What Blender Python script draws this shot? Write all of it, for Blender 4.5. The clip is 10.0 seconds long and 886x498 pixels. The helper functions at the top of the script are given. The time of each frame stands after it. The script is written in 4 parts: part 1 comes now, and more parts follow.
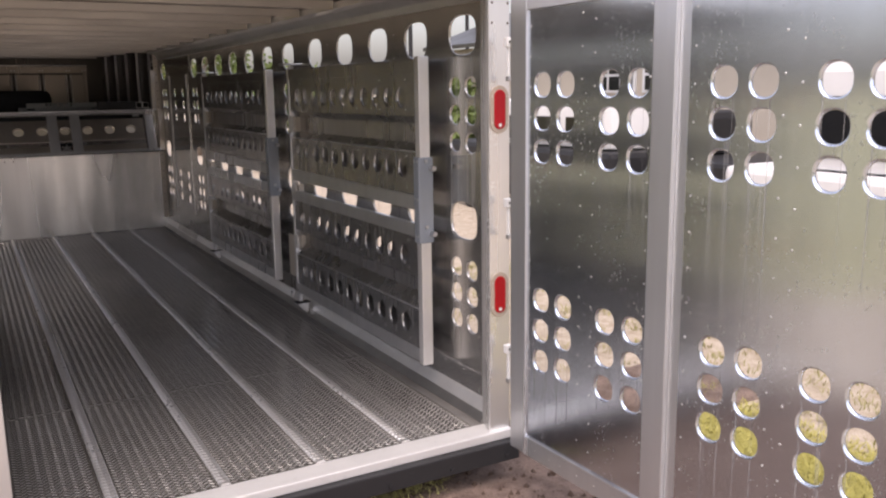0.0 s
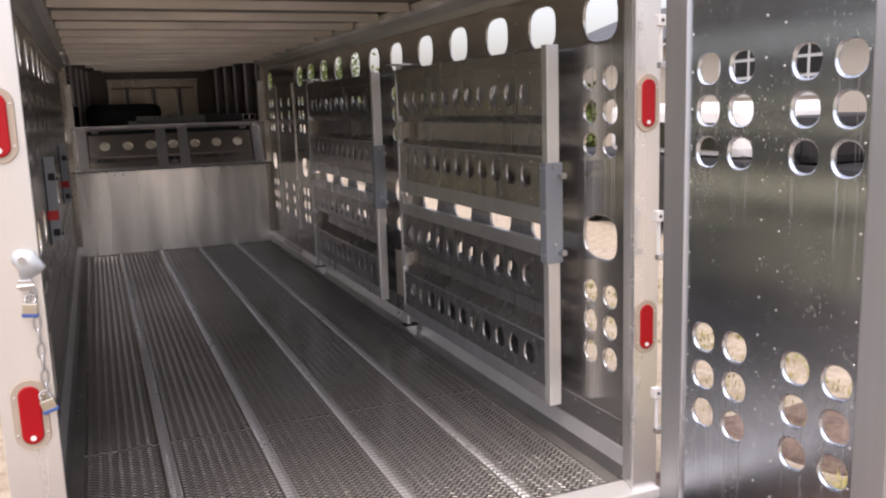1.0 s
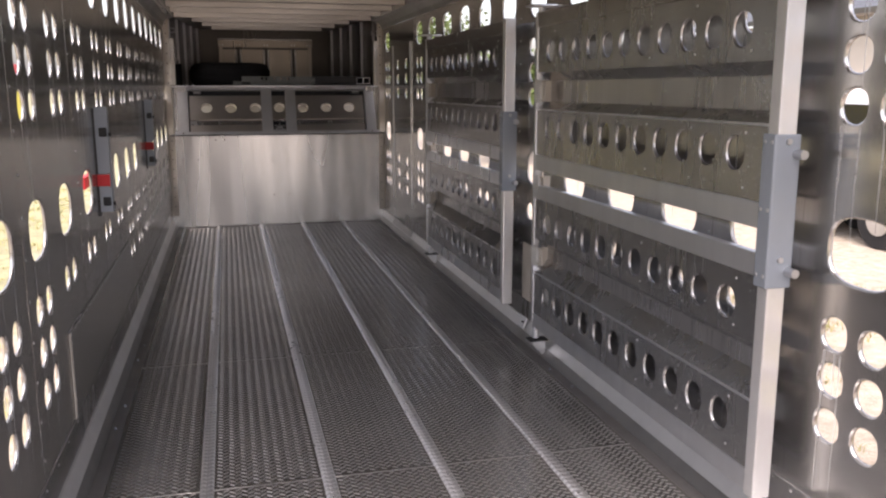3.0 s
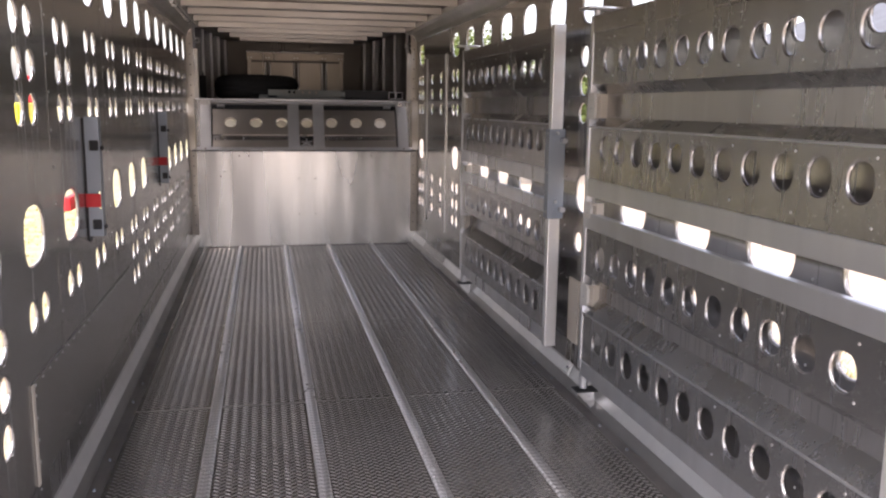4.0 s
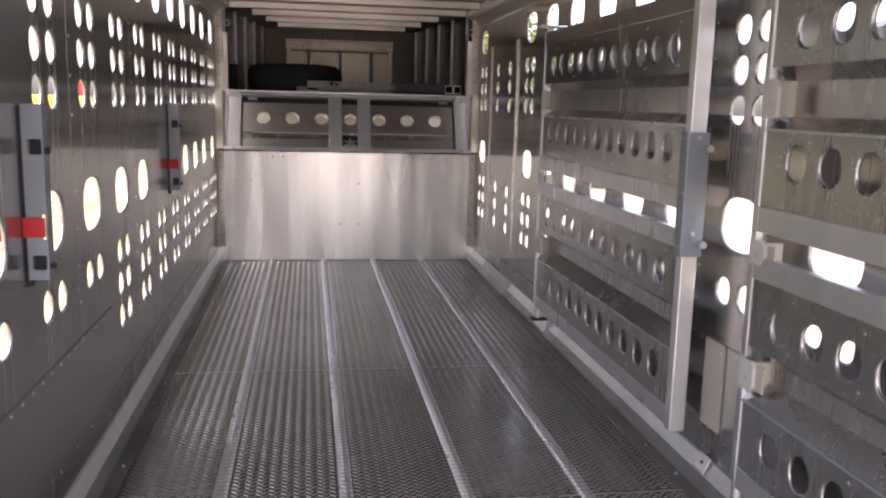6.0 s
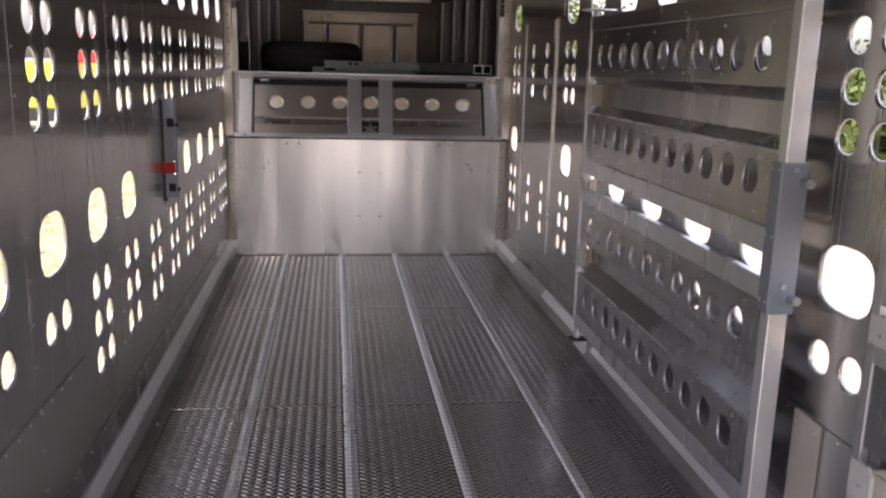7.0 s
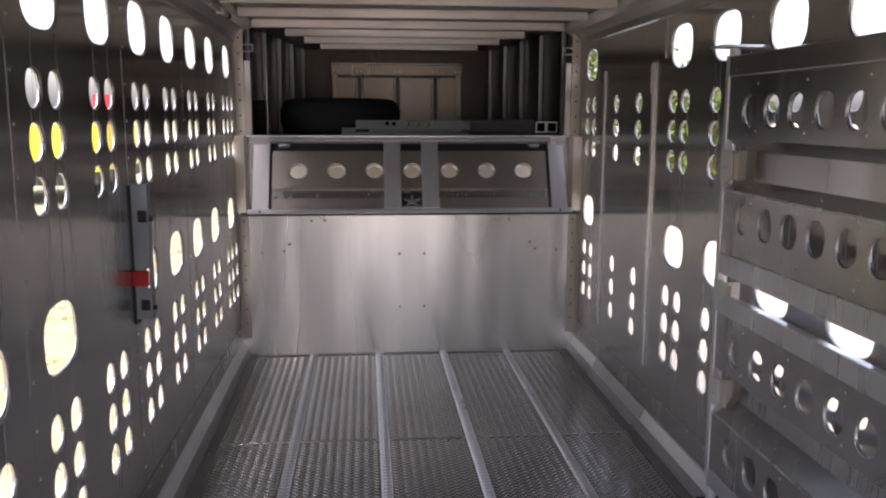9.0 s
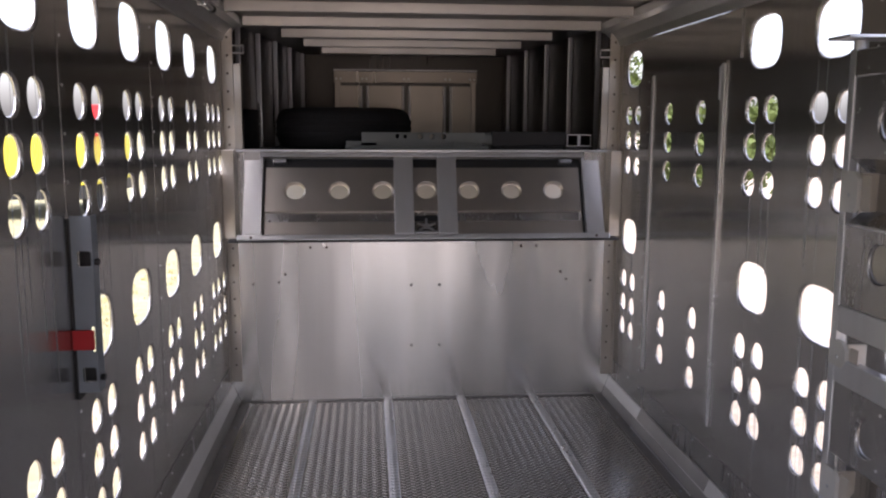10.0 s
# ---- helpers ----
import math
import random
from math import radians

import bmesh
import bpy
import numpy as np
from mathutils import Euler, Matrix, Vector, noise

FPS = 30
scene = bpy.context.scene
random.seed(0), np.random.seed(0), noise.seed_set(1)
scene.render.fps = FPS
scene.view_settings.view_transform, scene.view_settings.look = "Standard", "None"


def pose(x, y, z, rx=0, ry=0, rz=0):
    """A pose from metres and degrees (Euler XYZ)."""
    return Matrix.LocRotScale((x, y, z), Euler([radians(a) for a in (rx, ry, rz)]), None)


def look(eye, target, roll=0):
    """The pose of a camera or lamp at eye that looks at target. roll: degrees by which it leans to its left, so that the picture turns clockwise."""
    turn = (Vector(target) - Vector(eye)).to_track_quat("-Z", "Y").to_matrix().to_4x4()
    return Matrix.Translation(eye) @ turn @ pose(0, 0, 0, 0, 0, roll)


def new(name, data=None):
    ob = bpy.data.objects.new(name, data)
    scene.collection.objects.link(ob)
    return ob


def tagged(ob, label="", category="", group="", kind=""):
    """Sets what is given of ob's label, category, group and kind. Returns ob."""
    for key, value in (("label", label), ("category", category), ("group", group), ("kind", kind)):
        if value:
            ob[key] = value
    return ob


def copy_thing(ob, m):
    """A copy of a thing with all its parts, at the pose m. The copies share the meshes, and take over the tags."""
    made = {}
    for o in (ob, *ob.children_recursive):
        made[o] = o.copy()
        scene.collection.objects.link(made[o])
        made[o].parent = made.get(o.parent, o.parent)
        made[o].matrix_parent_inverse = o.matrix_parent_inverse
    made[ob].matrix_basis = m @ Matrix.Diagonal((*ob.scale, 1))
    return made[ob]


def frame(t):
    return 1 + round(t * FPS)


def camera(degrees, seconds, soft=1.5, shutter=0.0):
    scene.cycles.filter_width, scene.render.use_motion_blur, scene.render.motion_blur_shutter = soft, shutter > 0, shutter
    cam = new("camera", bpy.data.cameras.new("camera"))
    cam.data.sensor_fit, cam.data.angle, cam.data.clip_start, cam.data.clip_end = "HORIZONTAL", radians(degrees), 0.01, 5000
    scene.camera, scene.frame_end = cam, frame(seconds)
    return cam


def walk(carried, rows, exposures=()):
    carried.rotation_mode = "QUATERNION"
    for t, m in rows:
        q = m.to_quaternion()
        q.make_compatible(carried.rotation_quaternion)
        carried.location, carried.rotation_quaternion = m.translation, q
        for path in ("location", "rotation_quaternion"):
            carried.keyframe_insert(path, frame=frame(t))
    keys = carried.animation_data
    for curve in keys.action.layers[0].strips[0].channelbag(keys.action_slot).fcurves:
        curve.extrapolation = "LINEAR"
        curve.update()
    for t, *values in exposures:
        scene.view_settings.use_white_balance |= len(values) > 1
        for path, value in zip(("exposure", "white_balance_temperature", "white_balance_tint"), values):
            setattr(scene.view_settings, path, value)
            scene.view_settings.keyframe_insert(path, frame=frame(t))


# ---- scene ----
cam = camera(55.62, 10.0, 2.2)
PATH = [
    (0, (-1.141, -3.612, 1.812), (-0.175, -1.900, 1.440), -0.83),
    (0.5, (-0.997, -3.346, 1.776), (-0.157, -1.566, 1.425), -0.90),
    (1, (-0.922, -2.974, 1.728), (-0.178, -1.148, 1.392), -1.86),
    (1.5, (-0.851, -2.691, 1.705), (-0.181, -0.842, 1.337), -1.88),
    (2, (-0.662, -2.332, 1.649), (-0.078, -0.464, 1.241), -1.01),
    (2.5, (-0.588, -2.032, 1.642), (-0.083, -0.145, 1.215), -0.52),
    (2.7, (-0.583, -1.896, 1.618), (-0.089, -0.001, 1.212), -0.25),
    (3.8, (-0.476, -1.255, 1.553), (-0.042, 0.667, 1.207), 0.43),
    (4, (-0.448, -1.120, 1.553), (-0.038, 0.809, 1.219), 0.69),
    (4.5, (-0.453, -0.787, 1.517), (-0.101, 1.155, 1.193), 0.45),
    (5, (-0.502, -0.426, 1.491), (-0.134, 1.512, 1.163), -0.08),
    (5.5, (-0.476, -0.140, 1.470), (-0.112, 1.800, 1.145), 0.68),
    (5.7, (-0.439, -0.015, 1.474), (-0.091, 1.930, 1.161), 1.08),
    (6.8, (-0.294, 0.708, 1.698), (-0.050, 2.642, 1.248), 1.36),
    (7, (-0.309, 0.829, 1.712), (-0.053, 2.766, 1.282), 1.50),
    (7.5, (-0.357, 1.133, 1.737), (-0.112, 3.071, 1.311), 0.70),
    (8, (-0.306, 1.458, 1.724), (-0.090, 3.408, 1.338), -0.30),
    (8.5, (-0.259, 1.819, 1.758), (-0.074, 3.778, 1.401), -0.05),
    (9, (-0.319, 2.230, 1.757), (-0.140, 4.197, 1.442), 0.18),
    (9.5, (-0.363, 2.578, 1.762), (-0.168, 4.547, 1.470), 0.20),
    (10, (-0.355, 3.029, 1.755), (-0.179, 5.000, 1.467), 0.24),
]

EXPOSURES = [(0.0, -0.47, 6850, 21), (1.0, -0.40, 6850, 20), (2.5, 0.06, 6750, 20), (4.5, 0.92, 6750, 22), (5.5, 1.08, 6700, 22), (7.0, 0.66, 6580, 22), (8.5, 0.60, 6450, 22), (10.0, 0.58, 6290, 22)]
walk(cam, [(t, look(eye, target, roll)) for t, eye, target, roll in PATH], EXPOSURES)

# ---------------------------------------------------------------- world and sun
SUN_ELEV, SUN_AZ = 64.0, 215.0
world = bpy.data.worlds.new("world")
scene.world = world
world.use_nodes = True
wn = world.node_tree.nodes
sky = wn.new("ShaderNodeTexSky")
sky.sky_type = "NISHITA"
sky.sun_disc = False
sky.sun_elevation, sky.sun_rotation = radians(SUN_ELEV), radians(SUN_AZ)
sky.air_density, sky.dust_density, sky.ozone_density = 1.0, 4.0, 0.6
hue = wn.new("ShaderNodeHueSaturation")
hue.inputs["Saturation"].default_value = 0.55
world.node_tree.links.new(sky.outputs["Color"], hue.inputs["Color"])
world.node_tree.links.new(hue.outputs["Color"], wn["Background"].inputs["Color"])
wn["Background"].inputs["Strength"].default_value = 0.42
sun = new("sun", bpy.data.lights.new("sun", "SUN"))
sun.data.energy, sun.data.angle, sun.data.color = 1.3, radians(60), (1.0, 0.95, 0.88)
az, el = radians(SUN_AZ), radians(SUN_ELEV)
sun.matrix_world = look((math.sin(az) * math.cos(el) * 50, math.cos(az) * math.cos(el) * 50, math.sin(el) * 50), (0, 0, 0))

# ---------------------------------------------------------------- materials


class Mat:
    """A small builder for node materials on world-size coordinates."""

    def __init__(self, name):
        self.m = bpy.data.materials.new(name)
        self.m.use_nodes = True
        self.t = self.m.node_tree
        self.b = self.t.nodes["Principled BSDF"]
        self.pos = self.t.nodes.new("ShaderNodeNewGeometry").outputs["Position"]

    def put(self, key, v):
        if hasattr(v, "links"):
            self.t.links.new(v, self.b.inputs[key])
        else:
            self.b.inputs[key].default_value = v if not isinstance(v, tuple) else (*v, 1.0)[:4]
        return self

    def noise(self, scale, stretch=(1, 1, 1), detail=3.0, rough=0.6):
        mp = self.t.nodes.new("ShaderNodeMapping")
        mp.inputs["Scale"].default_value = stretch
        self.t.links.new(self.pos, mp.inputs["Vector"])
        n = self.t.nodes.new("ShaderNodeTexNoise")
        n.inputs["Scale"].default_value = scale
        n.inputs["Detail"].default_value = detail
        n.inputs["Roughness"].default_value = rough
        self.t.links.new(mp.outputs["Vector"], n.inputs["Vector"])
        return n.outputs["Fac"]

    def ramp(self, fac, *stops):
        r = self.t.nodes.new("ShaderNodeValToRGB")
        e = r.color_ramp.elements
        while len(e) < len(stops):
            e.new(0.5)
        for k, (p, c) in zip(e, stops):
            k.position = p
            k.color = (c, c, c, 1) if isinstance(c, (int, float)) else (*c, 1)
        self.t.links.new(fac, r.inputs["Fac"])
        return r.outputs["Color"]

    def mix(self, fac, a, b, kind="MIX"):
        x = self.t.nodes.new("ShaderNodeMix")
        x.data_type, x.blend_type = "RGBA", kind
        for i, v in ((0, fac), (6, a), (7, b)):
            if hasattr(v, "links"):
                self.t.links.new(v, x.inputs[i])
            else:
                x.inputs[i].default_value = v if not isinstance(v, tuple) else (*v, 1)
        return x.outputs[2]

    def bump(self, height, strength, dist=0.002):
        n = self.t.nodes.new("ShaderNodeBump")
        n.inputs["Strength"].default_value, n.inputs["Distance"].default_value = strength, dist
        self.t.links.new(height, n.inputs["Height"])
        self.t.links.new(n.outputs["Normal"], self.b.inputs["Normal"])
        return self


def metal(name, base, rough, grain=(1, 1, 0.02), spread=0.12, dirt=0.25, bump=0.15, metallic=1.0):
    """Bare metal: fine grain along one way, clouds of oxide and dull spots."""
    k = Mat(name)
    fine = k.noise(36, grain, 2)
    cloud = k.noise(1.7, (1, 1, 0.7), 5)
    spots = k.noise(22, (1, 1, 1), 2, 0.5)
    dark = tuple(c * (1 - dirt) for c in base)
    col = k.mix(k.ramp(cloud, (0.3, 0.0), (0.72, 1.0)), base, dark)
    col = k.mix(k.ramp(spots, (0.60, 0.0), (0.76, 0.18)), col, tuple(c * 0.65 for c in base))
    rgh = k.mix(k.ramp(fine, (0.25, 0.0), (0.75, 1.0)), (rough - spread * 0.5,) * 3, (rough + spread * 0.5,) * 3)
    rgh = k.mix(k.ramp(cloud, (0.35, 0.0), (0.8, 0.6)), rgh, (min(1, rough + spread),) * 3)
    k.put("Base Color", col).put("Metallic", metallic).put("Roughness", rgh)
    if bump:
        k.bump(k.mix(0.15, fine, spots), bump)
    return k.m


def brushed(name, base, rough, aniso=0.0, along=(0, 0, 1), metallic=1.0, dirt=0.15, wave=0.05, streak=0.12, spot=0.0, sheen_band=0.0, warp=0.0, pitch=1.5, stain=0.0):
    """Mill-finish sheet: soft clouds, faint brushing upright, dried spots, dull run stains and bands that imitate
    reflections. along: the way in which its gloss is drawn out.
    """
    k = Mat(name)
    cloud = k.noise(1.1, (1, 1, 0.6), 2, 0.5)
    brush = k.noise(9, (1, 1, 0.04), 3, 0.5)
    col = k.mix(k.ramp(cloud, (0.3, 0.0), (0.75, 1.0)), base, tuple(c * (1 - dirt) for c in base))
    col = k.mix(k.ramp(brush, (0.35, 0.0), (0.7, 1.0)), col, k.mix(streak, col, (0.30, 0.29, 0.28)))
    rgh = k.ramp(brush, (0.3, rough - wave), (0.72, rough + wave))
    if sheen_band:
        # Broad upright bands darken the colour to imitate reflections in the sheet.
        wide = k.noise(1.6, (1, 1, 0.10), 2, 0.5)
        rgh = k.mix(k.ramp(wide, (0.35, 0.0), (0.65, 1.0)), rgh, (rough + sheen_band,) * 3)
        col = k.mix(k.ramp(wide, (0.35, 0.0), (0.65, 0.3)), col, tuple(c * 0.6 for c in base))
    if stain:
        runs = k.noise(21, (1, 1, 0.09), 4, 0.65)
        blot = k.noise(4.5, (1, 1, 0.5), 4, 0.6)
        mask = k.mix(1.0, k.ramp(runs, (0.46, 0.0), (0.66, 1.0)), k.ramp(blot, (0.42, 0.0), (0.62, stain)), "MULTIPLY")
        col = k.mix(mask, col, tuple(c * 0.68 for c in base))
        rgh = k.mix(mask, rgh, (min(1, rough + 0.22),) * 3)
    if spot:
        mask = k.mix(1.0, k.ramp(k.noise(85, (1, 1, 0.7), 3, 0.6), (0.60, 0.0), (0.68, spot)), k.ramp(k.noise(3.5, (1, 1, 1), 3), (0.40, 0.0), (0.62, 1.0)), "MULTIPLY")
        col = k.mix(mask, col, (0.62, 0.61, 0.59))
        rgh = k.mix(mask, rgh, (0.65,) * 3)
    k.put("Base Color", col).put("Metallic", metallic).put("Roughness", rgh)
    if warp:
        k.bump(k.noise(pitch, (1, 1, 0.16), 1.5, 0.4), 1.0, warp)
    if aniso:
        way = k.t.nodes.new("ShaderNodeCombineXYZ")
        for n, v in enumerate(along):
            way.inputs[n].default_value = v
        k.t.links.new(way.outputs["Vector"], k.b.inputs["Tangent"])
        k.put("Anisotropic", aniso)
    return k.m


def paint(name, base, rough=0.45, wear=0.2, metallic=0.0):
    k = Mat(name)
    cloud, spots = k.noise(3, (1, 1, 1), 5), k.noise(45, (1, 1, 1), 5, 0.7)
    col = k.mix(k.ramp(cloud, (0.3, 0.0), (0.75, wear)), base, tuple(c * 0.6 for c in base))
    col = k.mix(k.ramp(spots, (0.6, 0.0), (0.75, wear)), col, tuple(c * 0.5 + 0.08 for c in base))
    k.put("Base Color", col).put("Roughness", k.ramp(spots, (0.3, rough), (0.8, min(1, rough + 0.2)))).put("Metallic", metallic)
    return k.bump(spots, 0.1).m


SHEET = brushed("aluminium_sheet", (0.60, 0.585, 0.565), 0.18, 0.9, (0, 1, 0), 0.95, 0.15, 0.02, 0.16, 0.08, 0.02, 0.003, 1.5, 0.25)
PANEL = brushed("aluminium_front_sheet", (0.68, 0.66, 0.635), 0.19, 0.8, (0, 0, 1), 1.0, 0.12, 0.03, 0.22, 0.0, 0.10, 0.03, 2.2)
DOORM = brushed("aluminium_door_sheet", (0.70, 0.755, 0.84), 0.19, 0.92, (0, 1, 0), 1.0, 0.12, 0.02, 0.10, 0.40, 0.0, 0.002, 1.5, 0.2)
GATEM = brushed("aluminium_gate_sheet", (0.57, 0.56, 0.555), 0.22, 0.6, (0, 0, 1), 0.95, 0.25, 0.04, 0.22, 0.10, 0.06, 0.008, 1.5, 0.25)
EXTR = brushed("aluminium_extrusion", (0.83, 0.84, 0.86), 0.29, 0.8, (0, 0, 1), 0.85, 0.15, 0.06, 0.15, 0.0, 0.08, 0.006, 2.0, 0.12)
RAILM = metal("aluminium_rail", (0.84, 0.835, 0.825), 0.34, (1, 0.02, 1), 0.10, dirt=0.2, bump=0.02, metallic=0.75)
# Lower face of the rail, coloured darker than the rail for its shade.
TOE = metal("shaded_rail_foot", (0.44, 0.43, 0.415), 0.34, (1, 0.03, 1), 0.1, dirt=0.3, bump=0.02, metallic=0.9)
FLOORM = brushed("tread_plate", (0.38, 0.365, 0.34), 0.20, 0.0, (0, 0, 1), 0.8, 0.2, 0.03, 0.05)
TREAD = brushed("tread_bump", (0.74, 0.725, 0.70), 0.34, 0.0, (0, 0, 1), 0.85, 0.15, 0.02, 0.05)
RIBM = metal("worn_floor_rib", (0.68, 0.67, 0.65), 0.36, (1, 0.05, 1), 0.08, dirt=0.25, bump=0.03, metallic=0.75)
CHEV = metal("rib_chevron", (0.86, 0.85, 0.83), 0.28, (1, 1, 1), 0.06, dirt=0.15, bump=0.0, metallic=0.8)
LEDGE = brushed("dusty_gate_ledge", (0.58, 0.57, 0.56), 0.23, 0.3, (0, 0, 1), 0.95, 0.25, 0.05, 0.16, 0.16, 0.06, 0.010, 1.5, 0.2)
BACKP = brushed("streaked_gate_plate", (0.68, 0.665, 0.66), 0.24, 0.7, (0, 0, 1), 0.93, 0.15, 0.04, 0.35, 0.06, 0.06, 0.006, 2.0, 0.2)
FLAPM = brushed("drop_gate_sheet", (0.56, 0.515, 0.46), 0.32, 0.3, (0, 0, 1), 0.9, 0.2, 0.04, 0.12, 0.12, 0.05, 0.006, 1.5, 0.15)
EDGEM = metal("dirty_edge_plate", (0.42, 0.405, 0.385), 0.42, (1, 0.03, 1), 0.1, dirt=0.4, bump=0.05, metallic=0.7)
# Roof sheet darkened against the bows, which are coloured as if lit.
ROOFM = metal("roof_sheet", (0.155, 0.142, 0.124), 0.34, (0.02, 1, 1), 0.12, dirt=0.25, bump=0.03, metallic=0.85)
BOWM = metal("roof_bow", (0.43, 0.405, 0.365), 0.34, (0.02, 1, 1), 0.12, dirt=0.15, bump=0.03, metallic=0.85)
# Nose sheet coloured near black for the shade inside the nose.
NOSEM = metal("shaded_nose_sheet", (0.085, 0.078, 0.07), 0.30, (1, 1, 0.03), 0.15, dirt=0.3, bump=0.03)
CORNER = metal("pale_corner_angle", (0.62, 0.565, 0.495), 0.42, (1, 1, 0.05), 0.1, dirt=0.25, bump=0.03, metallic=0.4)
HATCH = metal("tan_nose_panel", (0.42, 0.375, 0.32), 0.30, (1, 1, 0.05), 0.1, dirt=0.2, bump=0.02, metallic=0.85)
# Darker copy of the nose panel metal, its shading put into the colour.
HATCHD = brushed("shaded_nose_panel", (0.36, 0.32, 0.27), 0.30, 0.3, (0, 0, 1), 0.85, 0.3, 0.03, 0.08)
RIVET = metal("rivet_head", (0.72, 0.715, 0.705), 0.38, (1, 1, 1), 0.1, dirt=0.15)
STEEL = metal("zinc_steel", (0.62, 0.62, 0.63), 0.35, (1, 1, 1), 0.15, dirt=0.25)
GREY = paint("blue_grey_paint", (0.27, 0.30, 0.335), 0.36, 0.3, 0.3)
BLACK = paint("black_paint", (0.018, 0.018, 0.02), 0.45, 0.3)
JACKP = paint("grey_steel_paint", (0.22, 0.23, 0.22), 0.5, 0.3)
RUBBER = paint("tyre_rubber", (0.014, 0.014, 0.015), 0.8, 0.2)
REDP = paint("red_plastic", (0.62, 0.02, 0.025), 0.45, 0.1)
NYLON = paint("white_nylon", (0.75, 0.75, 0.74), 0.35, 0.1)
POSTM = brushed("aluminium_post", (0.77, 0.765, 0.755), 0.30, 0.3, (0, 0, 1), 0.75, 0.1, 0.05, 0.1, 0.10, 0.0, 0.006)
SILLM = metal("worn_sill", (0.90, 0.895, 0.88), 0.42, (0.03, 1, 1), 0.12, dirt=0.15, bump=0.03, metallic=0.5)
CREAM = paint("cream_bezel", (0.42, 0.35, 0.28), 0.5, 0.3)
WALLBOARD = paint("pale_back_panel", (0.74, 0.72, 0.67), 0.6, 0.15)
CAST = paint("pale_cast_metal", (0.66, 0.645, 0.61), 0.5, 0.2)
TAN = paint("tan_plate", (0.55, 0.50, 0.43), 0.55, 0.2)
YELLOW = paint("yellow_enamel", (0.80, 0.68, 0.05), 0.4, 0.2)
BRASS = metal("padlock_brass", (0.65, 0.60, 0.50), 0.3, (1, 1, 1), 0.1)
RUNS = paint("dried_run_mark", (0.52, 0.515, 0.505), 0.5, 0.2)
ZINC = paint("pale_zinc_casting", (0.58, 0.63, 0.66), 0.35, 0.15, 0.3)
BLUEP = paint("blue_padlock_shell", (0.04, 0.10, 0.32), 0.4, 0.2)


def lens_material():
    k = Mat("red_lens")
    k.put("Base Color", (0.36, 0.003, 0.008)).put("Roughness", 0.22).put("Specular IOR Level", 0.3)
    w = k.t.nodes.new("ShaderNodeTexWave")
    w.inputs["Scale"].default_value = 60
    w.bands_direction = "Z"
    k.t.links.new(k.pos, w.inputs["Vector"])
    return k.bump(w.outputs["Fac"], 0.25).m


HAZE = paint("faint_run_mark", (0.90, 0.905, 0.91), 0.5, 0.15, 0.4)
HAZE.node_tree.nodes["Principled BSDF"].inputs["Alpha"].default_value = 0.28
RUNS.node_tree.nodes["Principled BSDF"].inputs["Alpha"].default_value = 0.32
LENS = lens_material()
GRIME = paint("grey_run_mark", (0.46, 0.455, 0.455), 0.34, 0.3, 0.9)
SCREW = paint("rusty_screw_head", (0.13, 0.105, 0.085), 0.5, 0.3, 0.5)


def ground_material():
    k = Mat("dirt_and_grass")
    a, b, c = k.noise(0.35, (1, 1, 1), 6), k.noise(9, (1, 1, 1), 6, 0.7), k.noise(70, (1, 1, 1), 4, 0.7)
    dirt = k.mix(k.ramp(b, (0.35, 0.0), (0.7, 1.0)), (0.36, 0.295, 0.22), (0.56, 0.49, 0.40))
    dirt = k.mix(k.ramp(c, (0.55, 0.0), (0.65, 0.8)), dirt, (0.20, 0.155, 0.11))
    grass = k.mix(k.ramp(c, (0.35, 0.0), (0.7, 1.0)), (0.19, 0.185, 0.10), (0.31, 0.30, 0.17))
    grass = k.mix(k.ramp(k.noise(5, (1, 1, 1), 5, 0.7), (0.40, 0.1), (0.60, 0.85)), grass, (0.42, 0.385, 0.22))
    sep = k.t.nodes.new("ShaderNodeSeparateXYZ")
    k.t.links.new(k.pos, sep.inputs[0])
    edge = k.t.nodes.new("ShaderNodeMath")
    edge.operation = "MULTIPLY_ADD"
    k.t.links.new(sep.outputs[0], edge.inputs[0])
    edge.inputs[1].default_value = -0.12
    k.t.links.new(a, edge.inputs[2])
    aft = k.t.nodes.new("ShaderNodeMapRange")
    k.t.links.new(sep.outputs[1], aft.inputs[0])
    for n, v in enumerate((-1.0, 3.0, -0.7, 0.0)):
        aft.inputs[n + 1].default_value = v
    both = k.t.nodes.new("ShaderNodeMath")
    k.t.links.new(edge.outputs[0], both.inputs[0])
    k.t.links.new(aft.outputs[0], both.inputs[1])
    edge = both
    k.put("Base Color", k.mix(k.ramp(edge.outputs[0], (0.68, 0.0), (0.82, 1.0)), dirt, grass)).put("Roughness", 0.95)
    return k.bump(k.mix(0.5, b, c), 0.8, 0.02).m


GROUND = ground_material()

# ---------------------------------------------------------------- builders


def empty(name, label, category, kind="", group=""):
    e = new(name)
    e.empty_display_size = 0.1
    return tagged(e, label, category, group, kind)


def mesh_of(bm, name, material, smooth=False):
    bmesh.ops.recalc_face_normals(bm, faces=bm.faces[:])
    me = bpy.data.meshes.new(name)
    bm.to_mesh(me)
    bm.free()
    me.materials.append(material)
    if smooth:
        for p in me.polygons:
            p.use_smooth = True
    return me


def part(name, bm, material, parent, label="", smooth=False):
    ob = new(name, mesh_of(bm, name, material, smooth) if isinstance(bm, bmesh.types.BMesh) else bm)
    ob.parent = parent
    return tagged(ob, label)


